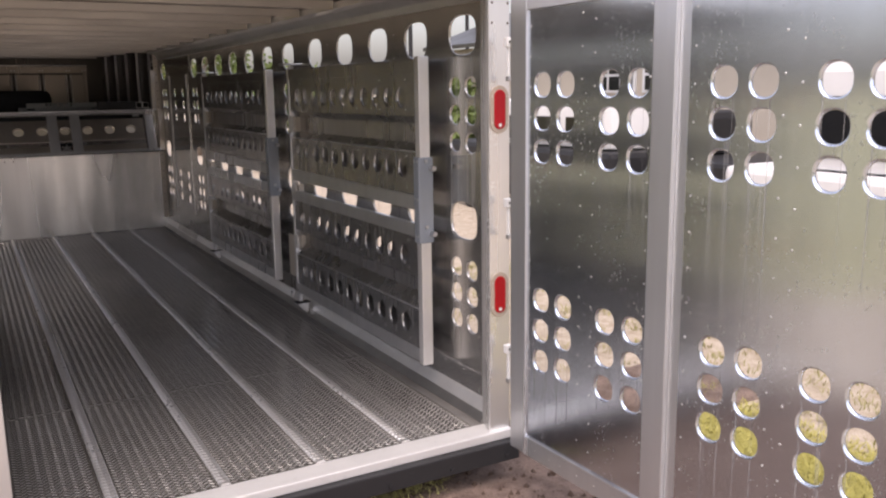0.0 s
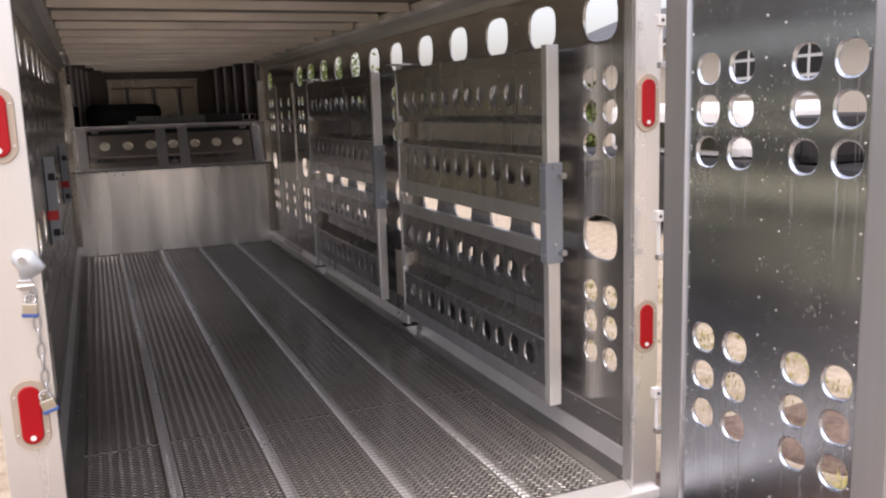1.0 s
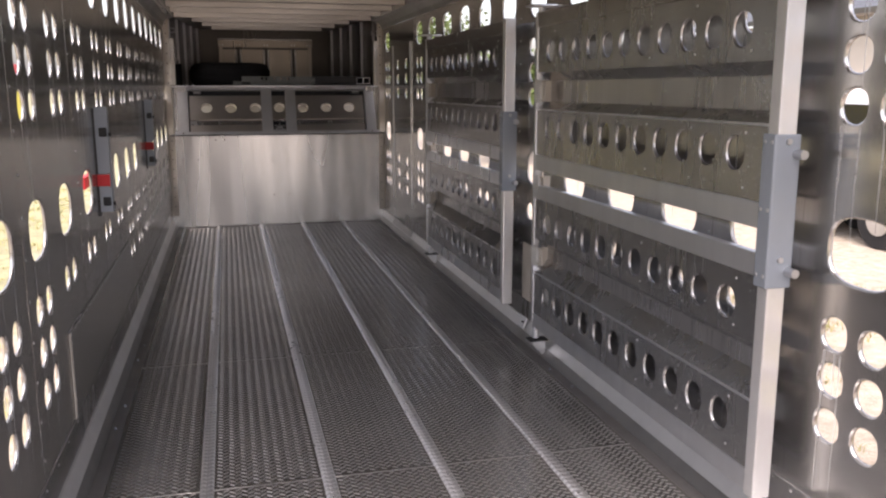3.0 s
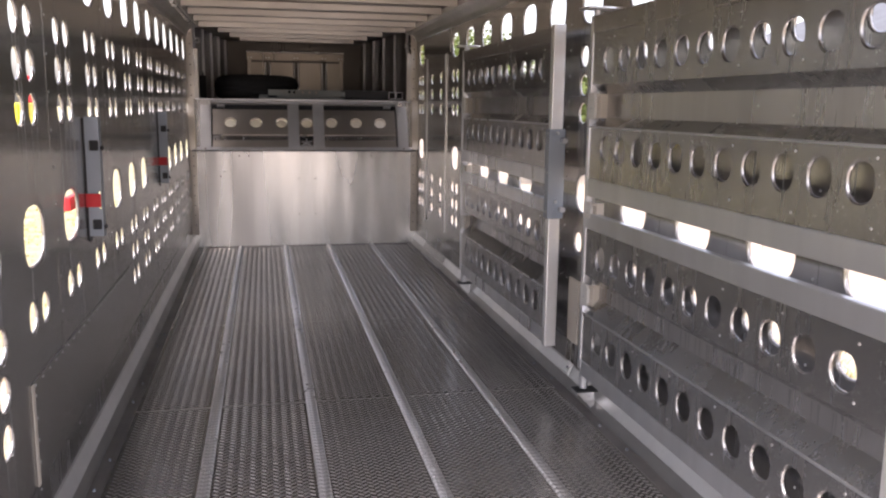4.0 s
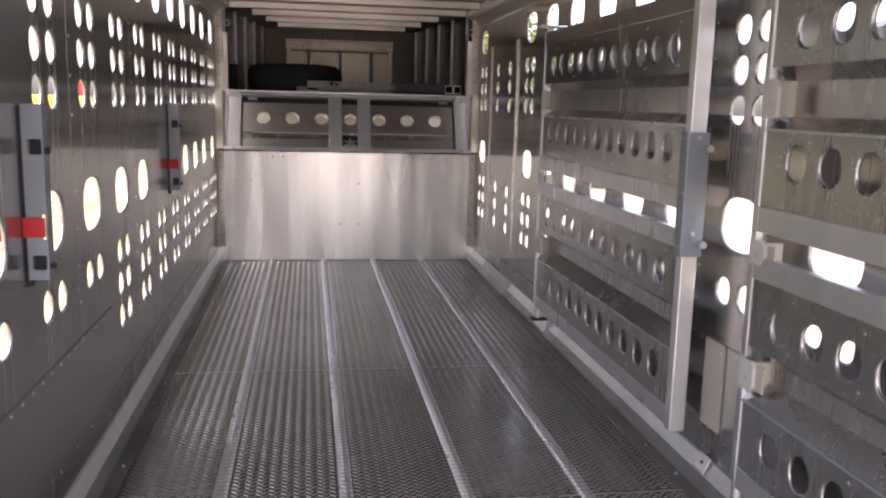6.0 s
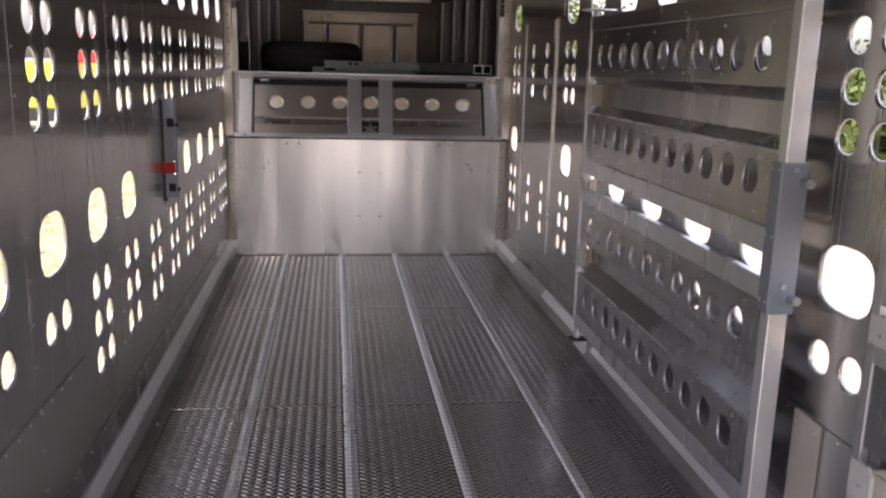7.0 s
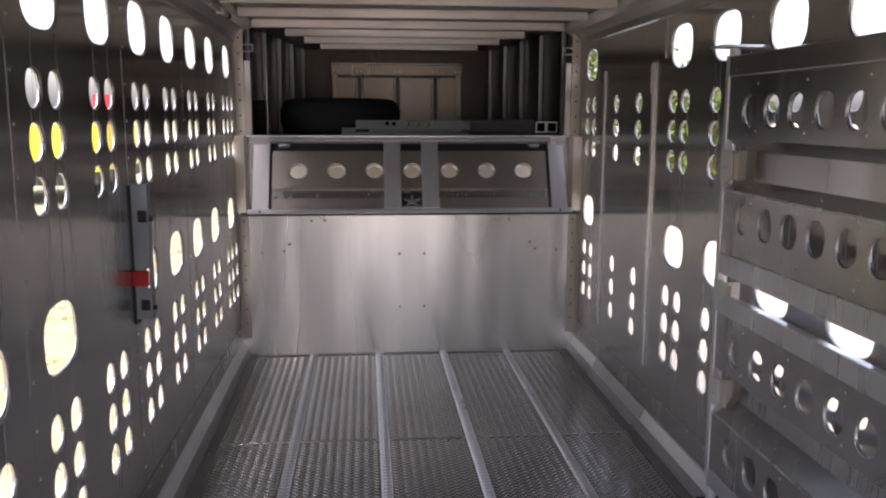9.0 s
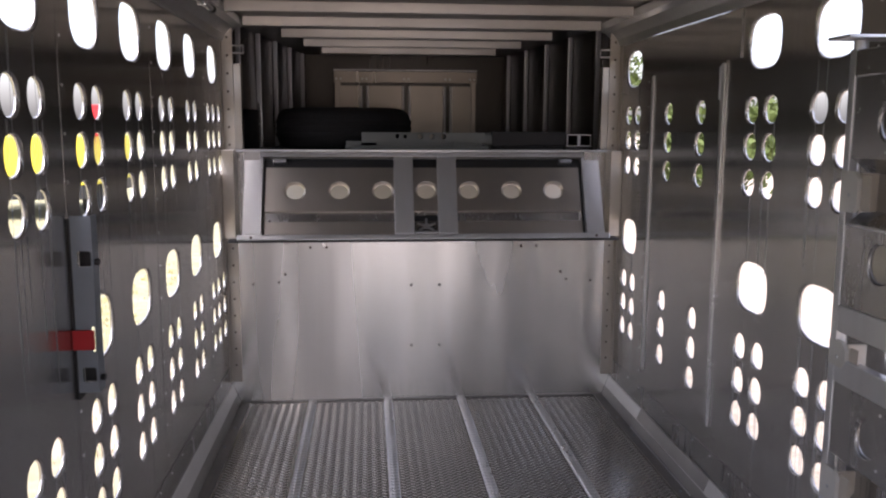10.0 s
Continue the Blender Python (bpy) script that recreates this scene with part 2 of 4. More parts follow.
def box(x0, x1, y0, y1, z0, z1, bevel=0.0, bm=None):
    bm = bm or bmesh.new()
    made = bmesh.ops.create_cube(bm, size=1.0)["verts"]
    m = Matrix.LocRotScale(((x0 + x1) / 2, (y0 + y1) / 2, (z0 + z1) / 2), None, (abs(x1 - x0), abs(y1 - y0), abs(z1 - z0)))
    bmesh.ops.transform(bm, matrix=m, verts=made)
    if bevel:
        edges = list({e for v in made for e in v.link_edges})
        bmesh.ops.bevel(bm, geom=edges, offset=bevel, segments=2, affect="EDGES", profile=0.6)
    return bm


def rod(p, q, r, sides=14, bm=None, r2=None):
    bm = bm or bmesh.new()
    p, q = Vector(p), Vector(q)
    made = bmesh.ops.create_cone(bm, cap_ends=True, segments=sides, radius1=r, radius2=r if r2 is None else r2, depth=(q - p).length)["verts"]
    m = Matrix.Translation((p + q) / 2) @ (q - p).to_track_quat("Z", "Y").to_matrix().to_4x4()
    bmesh.ops.transform(bm, matrix=m, verts=made)
    return bm


def prism(profile, y0, y1, bm=None):
    """A cross-section of (x, z) pairs, run along y."""
    bm = bm or bmesh.new()
    a = [bm.verts.new((x, y0, z)) for x, z in profile]
    b = [bm.verts.new((x, y1, z)) for x, z in profile]
    n = len(profile)
    for i in range(n):
        bm.faces.new((a[i], a[(i + 1) % n], b[(i + 1) % n], b[i]))
    bm.faces.new(a)
    bm.faces.new(b[::-1])
    return bm


def squircle(cu, cv, w, h, n=24, power=2.7):
    out = []
    for i in range(n):
        a = 2 * math.pi * (i + 0.5) / n
        c, s = math.cos(a), math.sin(a)
        out.append((cu + math.copysign(abs(c) ** (2 / power), c) * w / 2, cv + math.copysign(abs(s) ** (2 / power), s) * h / 2))
    return out


def sheet(u0, u1, v0, v1, holes, place, thick=0.014, lip=0.007, power=2.3):
    """A plate with punched, lipped holes. holes: (u, v, width, height). place(u, v, depth) gives the point in the world."""
    bm = bmesh.new()
    edges = []

    def loop(points, d):
        vs = [bm.verts.new((u, v, d)) for u, v in points]
        return vs, [bm.edges.new((vs[i], vs[(i + 1) % len(vs)])) for i in range(len(vs))]

    outer = [(u0, v0), (u1, v0), (u1, v1), (u0, v1)]
    ov, oe = loop(outer, 0)
    edges += oe
    rims = []
    for cu, cv, w, h in holes:
        vs, es = loop(squircle(cu, cv, w + 2 * lip, h + 2 * lip, 24, power if w < 0.15 else 2.9), 0)
        rims.append((cu, cv, w, h, vs))
        edges += es
    bmesh.ops.triangle_fill(bm, use_beauty=True, use_dissolve=False, edges=edges, normal=(0, 0, 1))
    front = bm.faces[:]
    # back plate
    back = {}
    for f in front:
        for v in f.verts:
            back.setdefault(v, None)
    hole_back = {}
    for cu, cv, w, h, vs in rims:
        pts = squircle(cu, cv, w, h, 24, power if w < 0.15 else 2.9)
        mid = [bm.verts.new((u, v, lip)) for u, v in pts]
        end = [bm.verts.new((u, v, thick)) for u, v in pts]
        n = len(vs)
        for i in range(n):
            j = (i + 1) % n
            for p, q in ((vs, mid), (mid, end)):
                f = bm.faces.new((p[i], p[j], q[j], q[i]))
                f.smooth = True
            hole_back[vs[i]] = end[i]
    for v in ov:
        hole_back[v] = bm.verts.new((v.co.x, v.co.y, thick))
    for f in front:
        bm.faces.new([hole_back[v] for v in reversed(f.verts)])
    for i in range(4):
        a, b = ov[i], ov[(i + 1) % 4]
        bm.faces.new((a, b, hole_back[b], hole_back[a]))
    for v in bm.verts:
        v.co = place(*v.co)
    return bm


def dots(points, normal, r=0.0055, h=0.0025):
    """Low domed heads at many points, as one mesh."""
    n = Vector(normal)
    side = n.cross(Vector((0, 0, 1)) if abs(n.z) < 0.9 else Vector((0, 1, 0))).normalized()
    up = n.cross(side)
    verts, faces = [], []
    for p in points:
        k = len(verts)
        p = Vector(p)
        for rad, hh in ((r, 0.0), (r * 0.75, h * 0.8)):
            for i in range(7):
                a = 2 * math.pi * i / 7
                verts.append(p + (side * math.cos(a) + up * math.sin(a)) * rad + n * hh)
        verts.append(p + n * h)
        for i in range(7):
            j = (i + 1) % 7
            faces.append((k + i, k + j, k + 7 + j, k + 7 + i))
            faces.append((k + 7 + i, k + 7 + j, k + 14))
    me = bpy.data.meshes.new("rivets")
    me.from_pydata(verts, [], faces)
    me.materials.append(RIVET)
    for q in me.polygons:
        q.use_smooth = True
    return me


def heads(parent, points, normal, r=0.0055, h=0.0025, name="rivet", material=None):
    """Domed heads as objects of their own on one mesh."""
    me = dots([(0, 0, 0)], (0, 0, 1), r, h)
    if material:
        me.materials.clear()
        me.materials.append(material)
    turn = Vector((0, 0, 1)).rotation_difference(Vector(normal)).to_matrix().to_4x4()
    for q in points:
        ob = part(name, me, None, parent)
        ob.matrix_basis = Matrix.Translation(q) @ turn


def run_marks(holes, place, seed, share=0.8, longest=0.45, broad=1.0, material=None):
    """Dried, tapering water runs below holes (u, v, width, height), as thin films on the sheet."""
    r = random.Random(seed)
    verts, faces = [], []
    for u, v, w, h in holes:
        if r.random() > share:
            continue
        for n in range(r.choice((1, 2, 2, 3))):
            x, z = u + (r.uniform(0.26, 0.42) * (1 if n % 2 else -1) if n < 2 else r.uniform(-0.2, 0.2)) * w, v - h * 0.5 - 0.006
            l, a = r.uniform(0.08, longest), broad * r.uniform(0.0012, 0.003)
            k = len(verts)
            for i in range(5):
                q = i / 4
                c, ww = x + r.uniform(-0.0015, 0.0015), a * (1 - 0.75 * q)
                verts += [place(c - ww, z - l * q, -0.0006), place(c + ww, z - l * q, -0.0006)]
            faces += [(k + 2 * i, k + 2 * i + 1, k + 2 * i + 3, k + 2 * i + 2) for i in range(4)]
    me = bpy.data.meshes.new("run_marks")
    me.from_pydata(verts, [], faces)
    me.materials.append(material or RUNS)
    return me


# ---------------------------------------------------------------- measures of the trailer
WX, Y0, Y1 = 1.235, 0.10, 8.31
ROOF = 2.40
GROUND_Z = -0.30
UP, LOW, MID, TOP = (1.828, 1.678, 1.527), (0.822, 0.672, 0.519), 1.095, 2.10
HOLE, OVAL = (0.108, 0.106), (0.275, 0.205)
PAIR = 0.0834
TRIPLE = (-0.16, 0.0, 0.18)
RIGHT_COLS = [0.3625, 0.899, 1.422, 1.967, 2.535, 3.14, 3.679, 4.218, 4.756, 5.295, 5.830, 6.358, 8.0236]
LEFT_COLS = [0.44, 0.957, 1.461, 2.0, 2.581, 3.162, 3.711, 4.255, 4.777, 5.308, 5.824, 6.339, 6.868, 7.403, 8.007]
PLATE = (1.81, 3.95)

# ---------------------------------------------------------------- ground and distance
bm = bmesh.new()
bmesh.ops.create_grid(bm, x_segments=40, y_segments=40, size=400)
for v in bm.verts:
    v.co.z = GROUND_Z
tagged(part("ground", bm, GROUND, None), "brown dirt and dry grass ground under the trailer", "ground", "", "structure")


k = Mat("damp_soil")
n1, n2 = k.noise(6, (1, 1, 1), 6, 0.7), k.noise(55, (1, 1, 1), 5, 0.7)
col = k.mix(k.ramp(n1, (0.35, 0.0), (0.68, 1.0)), (0.12, 0.08, 0.062), (0.30, 0.22, 0.18))
k.put("Base Color", k.mix(k.ramp(n2, (0.56, 0.0), (0.64, 0.8)), col, (0.05, 0.03, 0.022))).put("Roughness", 0.9)
SOIL = k.bump(n2, 0.9, 0.02).m


def soil(label, x0, x1, y0, y1, nu, nv):
    """An uneven, clodded patch of soil that sinks into the ground at its rim."""
    bm = bmesh.new()
    grid = [[bm.verts.new((x0 + (x1 - x0) * a / nu, y0 + (y1 - y0) * b / nv, 0)) for b in range(nv + 1)] for a in range(nu + 1)]
    for a in range(nu):
        for b in range(nv):
            bm.faces.new((grid[a][b], grid[a + 1][b], grid[a + 1][b + 1], grid[a][b + 1]))
    for v in bm.verts:
        u, w = (2 * v.co.x - x0 - x1) / (x1 - x0), (2 * v.co.y - y0 - y1) / (y1 - y0)
        d = 2.2 * (1 - u ** 4 - w ** 4 + 0.45 * noise.noise(v.co * 1.7))
        d = min(d, 6 * (1 - max(abs(u), abs(w))))
        v.co.z = GROUND_Z - 0.02 + 0.045 * min(1, max(0, d)) + 0.018 * noise.noise(v.co * 4.0) + 0.01 * noise.noise(v.co * 15.0)
    tagged(part("soil_patch", bm, SOIL, None, smooth=True), label, "soil", "", "structure")


# The first patch also carries the shade behind the trailer in its colour.
soil("trodden damp brown soil behind the trailer, darkened for the shade there", -1.9, 2.3, -2.4, 0.9, 60, 44)
soil("strip of dark brown soil beside the grass", 2.45, 3.7, 0.05, 1.15, 24, 20)
rng = random.Random(9)
verts, faces = [], []
for _ in range(1500):
    x, y, q = rng.uniform(-1.5, 1.9), rng.uniform(-1.9, 0.3), rng.choice((0.005, 0.007, 0.009, 0.013, 0.019, 0.028)) * rng.uniform(0.7, 1.1)
    k0, h = len(verts), q * rng.uniform(0.5, 0.9)
    a0 = rng.uniform(0, 6.28)
    for i in range(5):
        a = a0 + i * 1.2566
        verts.append((x + q * math.cos(a) * rng.uniform(0.7, 1.2), y + q * math.sin(a) * rng.uniform(0.7, 1.2), GROUND_Z + 0.02))
    verts.append((x, y, GROUND_Z + 0.03 + h))
    faces += [(k0 + i, k0 + (i + 1) % 5, k0 + 5) for i in range(5)]
me = bpy.data.meshes.new("gravel")
me.from_pydata(verts, [], faces)
CLOD = paint("dark_clod", (0.085, 0.055, 0.04), 0.95, 0.4)
me.materials.append(CLOD)
tagged(part("gravel", me, CLOD, None), "loose brown clods and pebbles on the soil", "gravel", "", "stuff")

BLADE = paint("grass_blade", (0.48, 0.44, 0.12), 0.6, 0.3)
PALE = paint("bleached_grass_blade", (0.46, 0.43, 0.17), 0.7, 0.3)
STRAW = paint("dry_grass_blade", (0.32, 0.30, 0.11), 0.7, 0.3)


def tufts(name, label, x0, x1, y0, y1, count, tall, material, seed):
    """Loose grass: thin bent blades in tufts."""
    r = random.Random(seed)
    verts, faces = [], []
    for _ in range(count):
        cx, cy = (x0 + x1) / 2 + (x1 - x0) * r.triangular(-0.6, 0.6, 0), r.uniform(y0, y1)
        for _ in range(14):
            a, x, y = r.uniform(0, 6.28), cx + r.gauss(0, 0.04), cy + r.gauss(0, 0.04)
            h, lean, w = tall * r.uniform(0.5, 1.1), r.uniform(0.02, 0.09), r.uniform(0.002, 0.004)
            dx, dy, k = math.cos(a), math.sin(a), len(verts)
            verts += [(x - dy * w, y + dx * w, GROUND_Z - 0.02), (x + dy * w, y - dx * w, GROUND_Z - 0.02),
                      (x + dx * lean * 0.4 - dy * w, y + dy * lean * 0.4 + dx * w, GROUND_Z + h * 0.6), (x + dx * lean * 0.4 + dy * w, y + dy * lean * 0.4 - dx * w, GROUND_Z + h * 0.6),
                      (x + dx * lean, y + dy * lean, GROUND_Z + h)]
            faces += [(k, k + 1, k + 3, k + 2), (k + 2, k + 3, k + 4)]
    me = bpy.data.meshes.new(name)
    me.from_pydata(verts, [], faces)
    me.materials.append(material)
    tagged(part(name, me, material, None), label, "grass", "", "stuff")


tufts("grass_strip", "short yellow-green grass beside the open door", 2.35, 3.25, -3.2, 0.05, 2200, 0.032, BLADE, 1)
tufts("grass_tuft", "thin pale grass under the bumper", 0.45, 0.95, 0.0, 0.22, 40, 0.07, PALE, 4)
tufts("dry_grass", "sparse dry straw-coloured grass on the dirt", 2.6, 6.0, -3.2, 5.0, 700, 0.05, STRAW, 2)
tufts("dry_grass", "tufted yellowing grass along the trailer side", -6.5, -1.6, 2.0, 16.0, 1100, 0.05, PALE, 3)

# Unseen dark strip, added so that the open door mirrors a dark band.
k = Mat("dark_mirrored_strip")
n1, n2 = k.noise(0.6, (1, 1, 1), 4), k.noise(60, (1, 1, 1), 3, 0.7)
k.put("Base Color", k.mix(k.ramp(n1, (0.3, 0.0), (0.7, 1.0)), (0.045, 0.048, 0.055), (0.075, 0.078, 0.085))).put("Roughness", 0.85)
DARKM = k.bump(n2, 0.4, 0.004).m
tagged(part("road", box(-30, -13.5, -120, 3.0, GROUND_Z + 0.002, GROUND_Z + 0.02, 0.005), DARKM, None), "unseen dark grey strip added for the open door to mirror", "road", "", "structure")

# ---------------------------------------------------------------- outside, seen through the holes
SIDING = paint("tan_siding", (0.56, 0.50, 0.42), 0.7, 0.2)
WPAINT = paint("white_vehicle_paint", (0.80, 0.80, 0.80), 0.3, 0.1)
DARKGL = paint("dark_glass", (0.012, 0.013, 0.015), 0.08, 0.05)
LEAF = paint("leaf", (0.10, 0.14, 0.03), 0.7, 0.4)
LEAF2 = paint("dry_leaf", (0.22, 0.20, 0.06), 0.7, 0.4)
BARK = paint("bark", (0.12, 0.09, 0.065), 0.9, 0.4)
G = GROUND_Z


def shed():
    h = empty("storage_shed", "tan metal storage shed with white gridded windows", "shed")
    for k in range(20):
        part("wall_panel", box(11.0, 11.12, -14 + 1.6 * k, -12.41 + 1.6 * k, G, G + 3.2, 0.01), SIDING, h)
    part("roof", prism([(10.6, G + 3.2), (14, G + 4.4), (17.4, G + 3.2), (17.4, G + 3.3), (14, G + 4.5), (10.6, G + 3.3)], -14.2, 18.2), ROOFM, h)
    for y, z in ((-3.2, 1.5), (0.4, 1.5), (3.6, 1.5), (8.2, 2.0), (9.7, 2.0)):
        w = part("window", box(10.95, 10.999, y, y + 1.3, G + z, G + z + 1.1, 0.01), WPAINT, h)
        for a in range(3):
            for b in range(3):
                part("pane", box(10.93, 10.949, y + 0.08 + 0.4 * a, y + 0.40 + 0.4 * a, G + z + 0.06 + 0.34 * b, G + z + 0.34 + 0.34 * b), DARKGL, w)
    part("open_bay", box(10.96, 10.999, -8.0, -4.4, G, G + 2.4), BLACK, h, "dark open bay")


def wheel(parent, x, y, r):
    t = part("wheel", rod((x - 0.11, y, G + r), (x + 0.11, y, G + r), r, 24), RUBBER, parent)
    part("hub", rod((x - 0.125, y, G + r), (x - 0.111, y, G + r), r * 0.55, 16), STEEL, t)


def van(x, y):
    v = empty("delivery_van", "white panel van with dark side windows", "van")
    part("body", box(x, x + 2.0, y, y + 4.9, G + 0.35, G + 1.25, 0.08), WPAINT, v)
    part("cabin", box(x + 0.1, x + 1.9, y + 0.1, y + 4.0, G + 1.251, G + 2.35, 0.12), WPAINT, v)
    for k in range(3):
        part("window", box(x + 0.085, x + 0.099, y + 0.4 + 1.2 * k, y + 1.4 + 1.2 * k, G + 1.4, G + 2.0), DARKGL, v)
    part("tail_lamp", box(x - 0.012, x + 0.02, y + 0.02, y + 0.10, G + 0.85, G + 1.2), REDP, v)
    for yy in (y + 0.95, y + 3.9):
        wheel(v, x + 0.1, yy, 0.36)
        wheel(v, x + 1.9, yy, 0.36)


def dump_trailer():
    d = empty("dump_trailer", "yellow painted tipping trailer parked on dry grass", "trailer")
    part("bed", box(-9.6, -6.35, 22.0, 25.2, G + 0.75, G + 1.82, 0.04), YELLOW, d)
    for k in range(5):
        part("bed_rib", box(-9.3 + 0.68 * k, -9.2 + 0.68 * k, 21.94, 21.998, G + 0.77, G + 1.80, 0.01), YELLOW, d)
    part("frame", box(-9.4, -6.5, 21.9, 26.0, G + 0.45, G + 0.745, 0.02), BLACK, d)
    for yy in (22.8, 23.9):
        wheel(d, -6.6, yy, 0.42)
        wheel(d, -9.3, yy, 0.42)
    part("tool_box", box(-6.45, -5.80, 22.05, 22.6, G + 1.825, G + 2.50, 0.03), REDP, d, "red locker")


def tree(x, y, height, seed, leaf):
    r = random.Random(seed)
    t = empty("tree", "leafy tree with an uneven crown", "tree", group="trees beyond the yard")
    t.location = (x, y, G)
    bm = rod((0, 0, 0), (0.1, 0.05, height * 0.5), 0.16, 9, None, 0.09)
    for k in range(6):
        a = r.uniform(0, 6.28)
        rod((0.06, 0.03, height * r.uniform(0.2, 0.48)), (math.cos(a) * height * 0.25, math.sin(a) * height * 0.25, height * r.uniform(0.5, 0.8)), 0.05, 6, bm, 0.02)
    part("trunk", bm, BARK, t)
    verts, faces = [], []
    for c in range(46):
        a, q = r.uniform(0, 6.28), r.random() ** 0.5
        cx, cy, cz = math.cos(a) * q * height * 0.33, math.sin(a) * q * height * 0.33, height * (0.30 + 0.62 * r.random() * (1 - 0.35 * q))
        for _ in range(60):
            p = Vector((cx, cy, cz)) + Vector([r.gauss(0, height * 0.05) for _ in range(3)])
            u = Vector([r.uniform(-1, 1) for _ in range(3)]).normalized() * 0.10
            w = u.cross(Vector([r.uniform(-1, 1) for _ in range(3)])).normalized() * 0.05
            k = len(verts)
            verts += [p - u, p + w, p + u, p - w]
            faces.append((k, k + 1, k + 2, k + 3))
    me = bpy.data.meshes.new("crown")
    me.from_pydata(verts, [], faces)
    me.materials.append(leaf)
    part("crown", me, leaf, t)


def pickup(x, y):
    v = empty("parked_pickup", "dark pickup truck parked beside the shed", "pickup")
    part("body", box(x, x + 1.9, y, y + 5.2, G + 0.45, G + 1.10, 0.07), BLACK, v)
    part("cab", box(x + 0.12, x + 1.78, y + 1.7, y + 3.6, G + 1.101, G + 1.75, 0.12), BLACK, v)
    part("window", box(x + 0.105, x + 0.119, y + 1.95, y + 3.35, G + 1.2, G + 1.62), DARKGL, v)
    for yy in (y + 0.95, y + 4.2):
        wheel(v, x + 0.1, yy, 0.38)
        wheel(v, x + 1.8, yy, 0.38)


def estate_car(x, y):
    v = empty("estate_car", "white-roofed dark estate car parked in the yard", "car")
    part("body", box(x, x + 1.85, y, y + 4.7, G + 0.35, G + 1.20, 0.09), BLACK, v)
    part("cabin", box(x + 0.14, x + 1.71, y + 0.15, y + 3.3, G + 1.201, G + 1.95, 0.14), WPAINT, v)
    for k in range(3):
        part("window", box(x + 0.125, x + 0.139, y + 0.4 + 0.95 * k, y + 1.2 + 0.95 * k, G + 1.30, G + 1.68), DARKGL, v)
    for yy in (y + 0.9, y + 3.8):
        wheel(v, x + 0.1, yy, 0.35)
        wheel(v, x + 1.75, yy, 0.35)


shed()
van(6.2, -1.9)
estate_car(6.8, 5.6)
pickup(7.6, 3.6)
dump_trailer()
for x, y, hgt, seed, leaf in ((6.0, 26, 5.5, 1, LEAF), (5.6, 35, 6.0, 3, LEAF2), (8.0, 38, 6.5, 4, LEAF), (8.5, 13.5, 2.6, 7, LEAF), (6.3, 19.0, 3.2, 11, LEAF), (7.6, 21.0, 3.4, 12, LEAF), (10.5, 16.5, 3.0, 8, LEAF), (7.2, 11.2, 2.2, 9, LEAF), (-16, 30, 7.0, 5, LEAF2), (-22, 18, 6.5, 6, LEAF)):
    tree(x, y, hgt, seed, leaf)
for x, y in ((13.3, 20.2), (10.1, 18.0)):
    pole = empty("utility_pole", "dark utility pole standing in the yard", "pole", group="yard poles")
    part("shaft", rod((x, y, G), (x, y, 9.0), 0.06, 12), BLACK, pole)

# ---------------------------------------------------------------- floor
floor = empty("floor", "ribbed aluminium tread plate trailer floor", "floor", "structure")
RIBS = (-0.723, -0.2385, 0.2364, 0.7104)
SEAMS = (0.09, 1.54, 3.19, 4.87, 6.62, Y1)
STRIPS = [(-1.12, RIBS[0] - 0.026)] + [(RIBS[i] + 0.026, RIBS[i + 1] - 0.026) for i in range(3)] + [(RIBS[3] + 0.026, 1.12)]
part("subfloor", box(-1.26, 1.26, 0.0, Y1 + 0.1, -0.12, -0.012), EDGEM, floor)
verts, faces = [], []
rng = random.Random(4)
for a, b in STRIPS:
    for y0, y1 in zip(SEAMS, SEAMS[1:]):
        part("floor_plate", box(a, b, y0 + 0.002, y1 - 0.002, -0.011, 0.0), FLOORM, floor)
    rows = int((b - a - 0.012) / 0.0240)
    x_start = (a + b) / 2 - (rows - 1) * 0.0240 / 2
    for r in range(rows):
        x, turn = x_start + r * 0.0240, 1.0 if r % 2 else -1.0
        dx, dy = math.sin(turn), math.cos(turn)
        for c in range(int((Y1 - 0.14) / 0.033)):
            y = 0.12 + c * 0.033 + (0.0165 if r % 2 else 0.0)
            if min(abs(y - s) for s in SEAMS[1:-1]) < 0.016:
                continue
            k, l, w, h = len(verts), 0.0132 * rng.uniform(0.94, 1.06), 0.0046, 0.0028 * rng.uniform(0.85, 1.1)
            verts += [(x - dx * l - dy * w, y - dy * l + dx * w, 0.0), (x - dx * l + dy * w, y - dy * l - dx * w, 0.0),
                      (x + dx * l + dy * w, y + dy * l - dx * w, 0.0), (x + dx * l - dy * w, y + dy * l + dx * w, 0.0),
                      (x - dx * l * 0.6, y - dy * l * 0.6, h), (x + dx * l * 0.6, y + dy * l * 0.6, h)]
            faces += [(k, k + 1, k + 4), (k + 1, k + 2, k + 5, k + 4), (k + 2, k + 3, k + 5), (k + 3, k, k + 4, k + 5)]
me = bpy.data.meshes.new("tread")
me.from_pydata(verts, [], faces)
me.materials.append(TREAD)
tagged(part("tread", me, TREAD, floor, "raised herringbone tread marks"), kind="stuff")
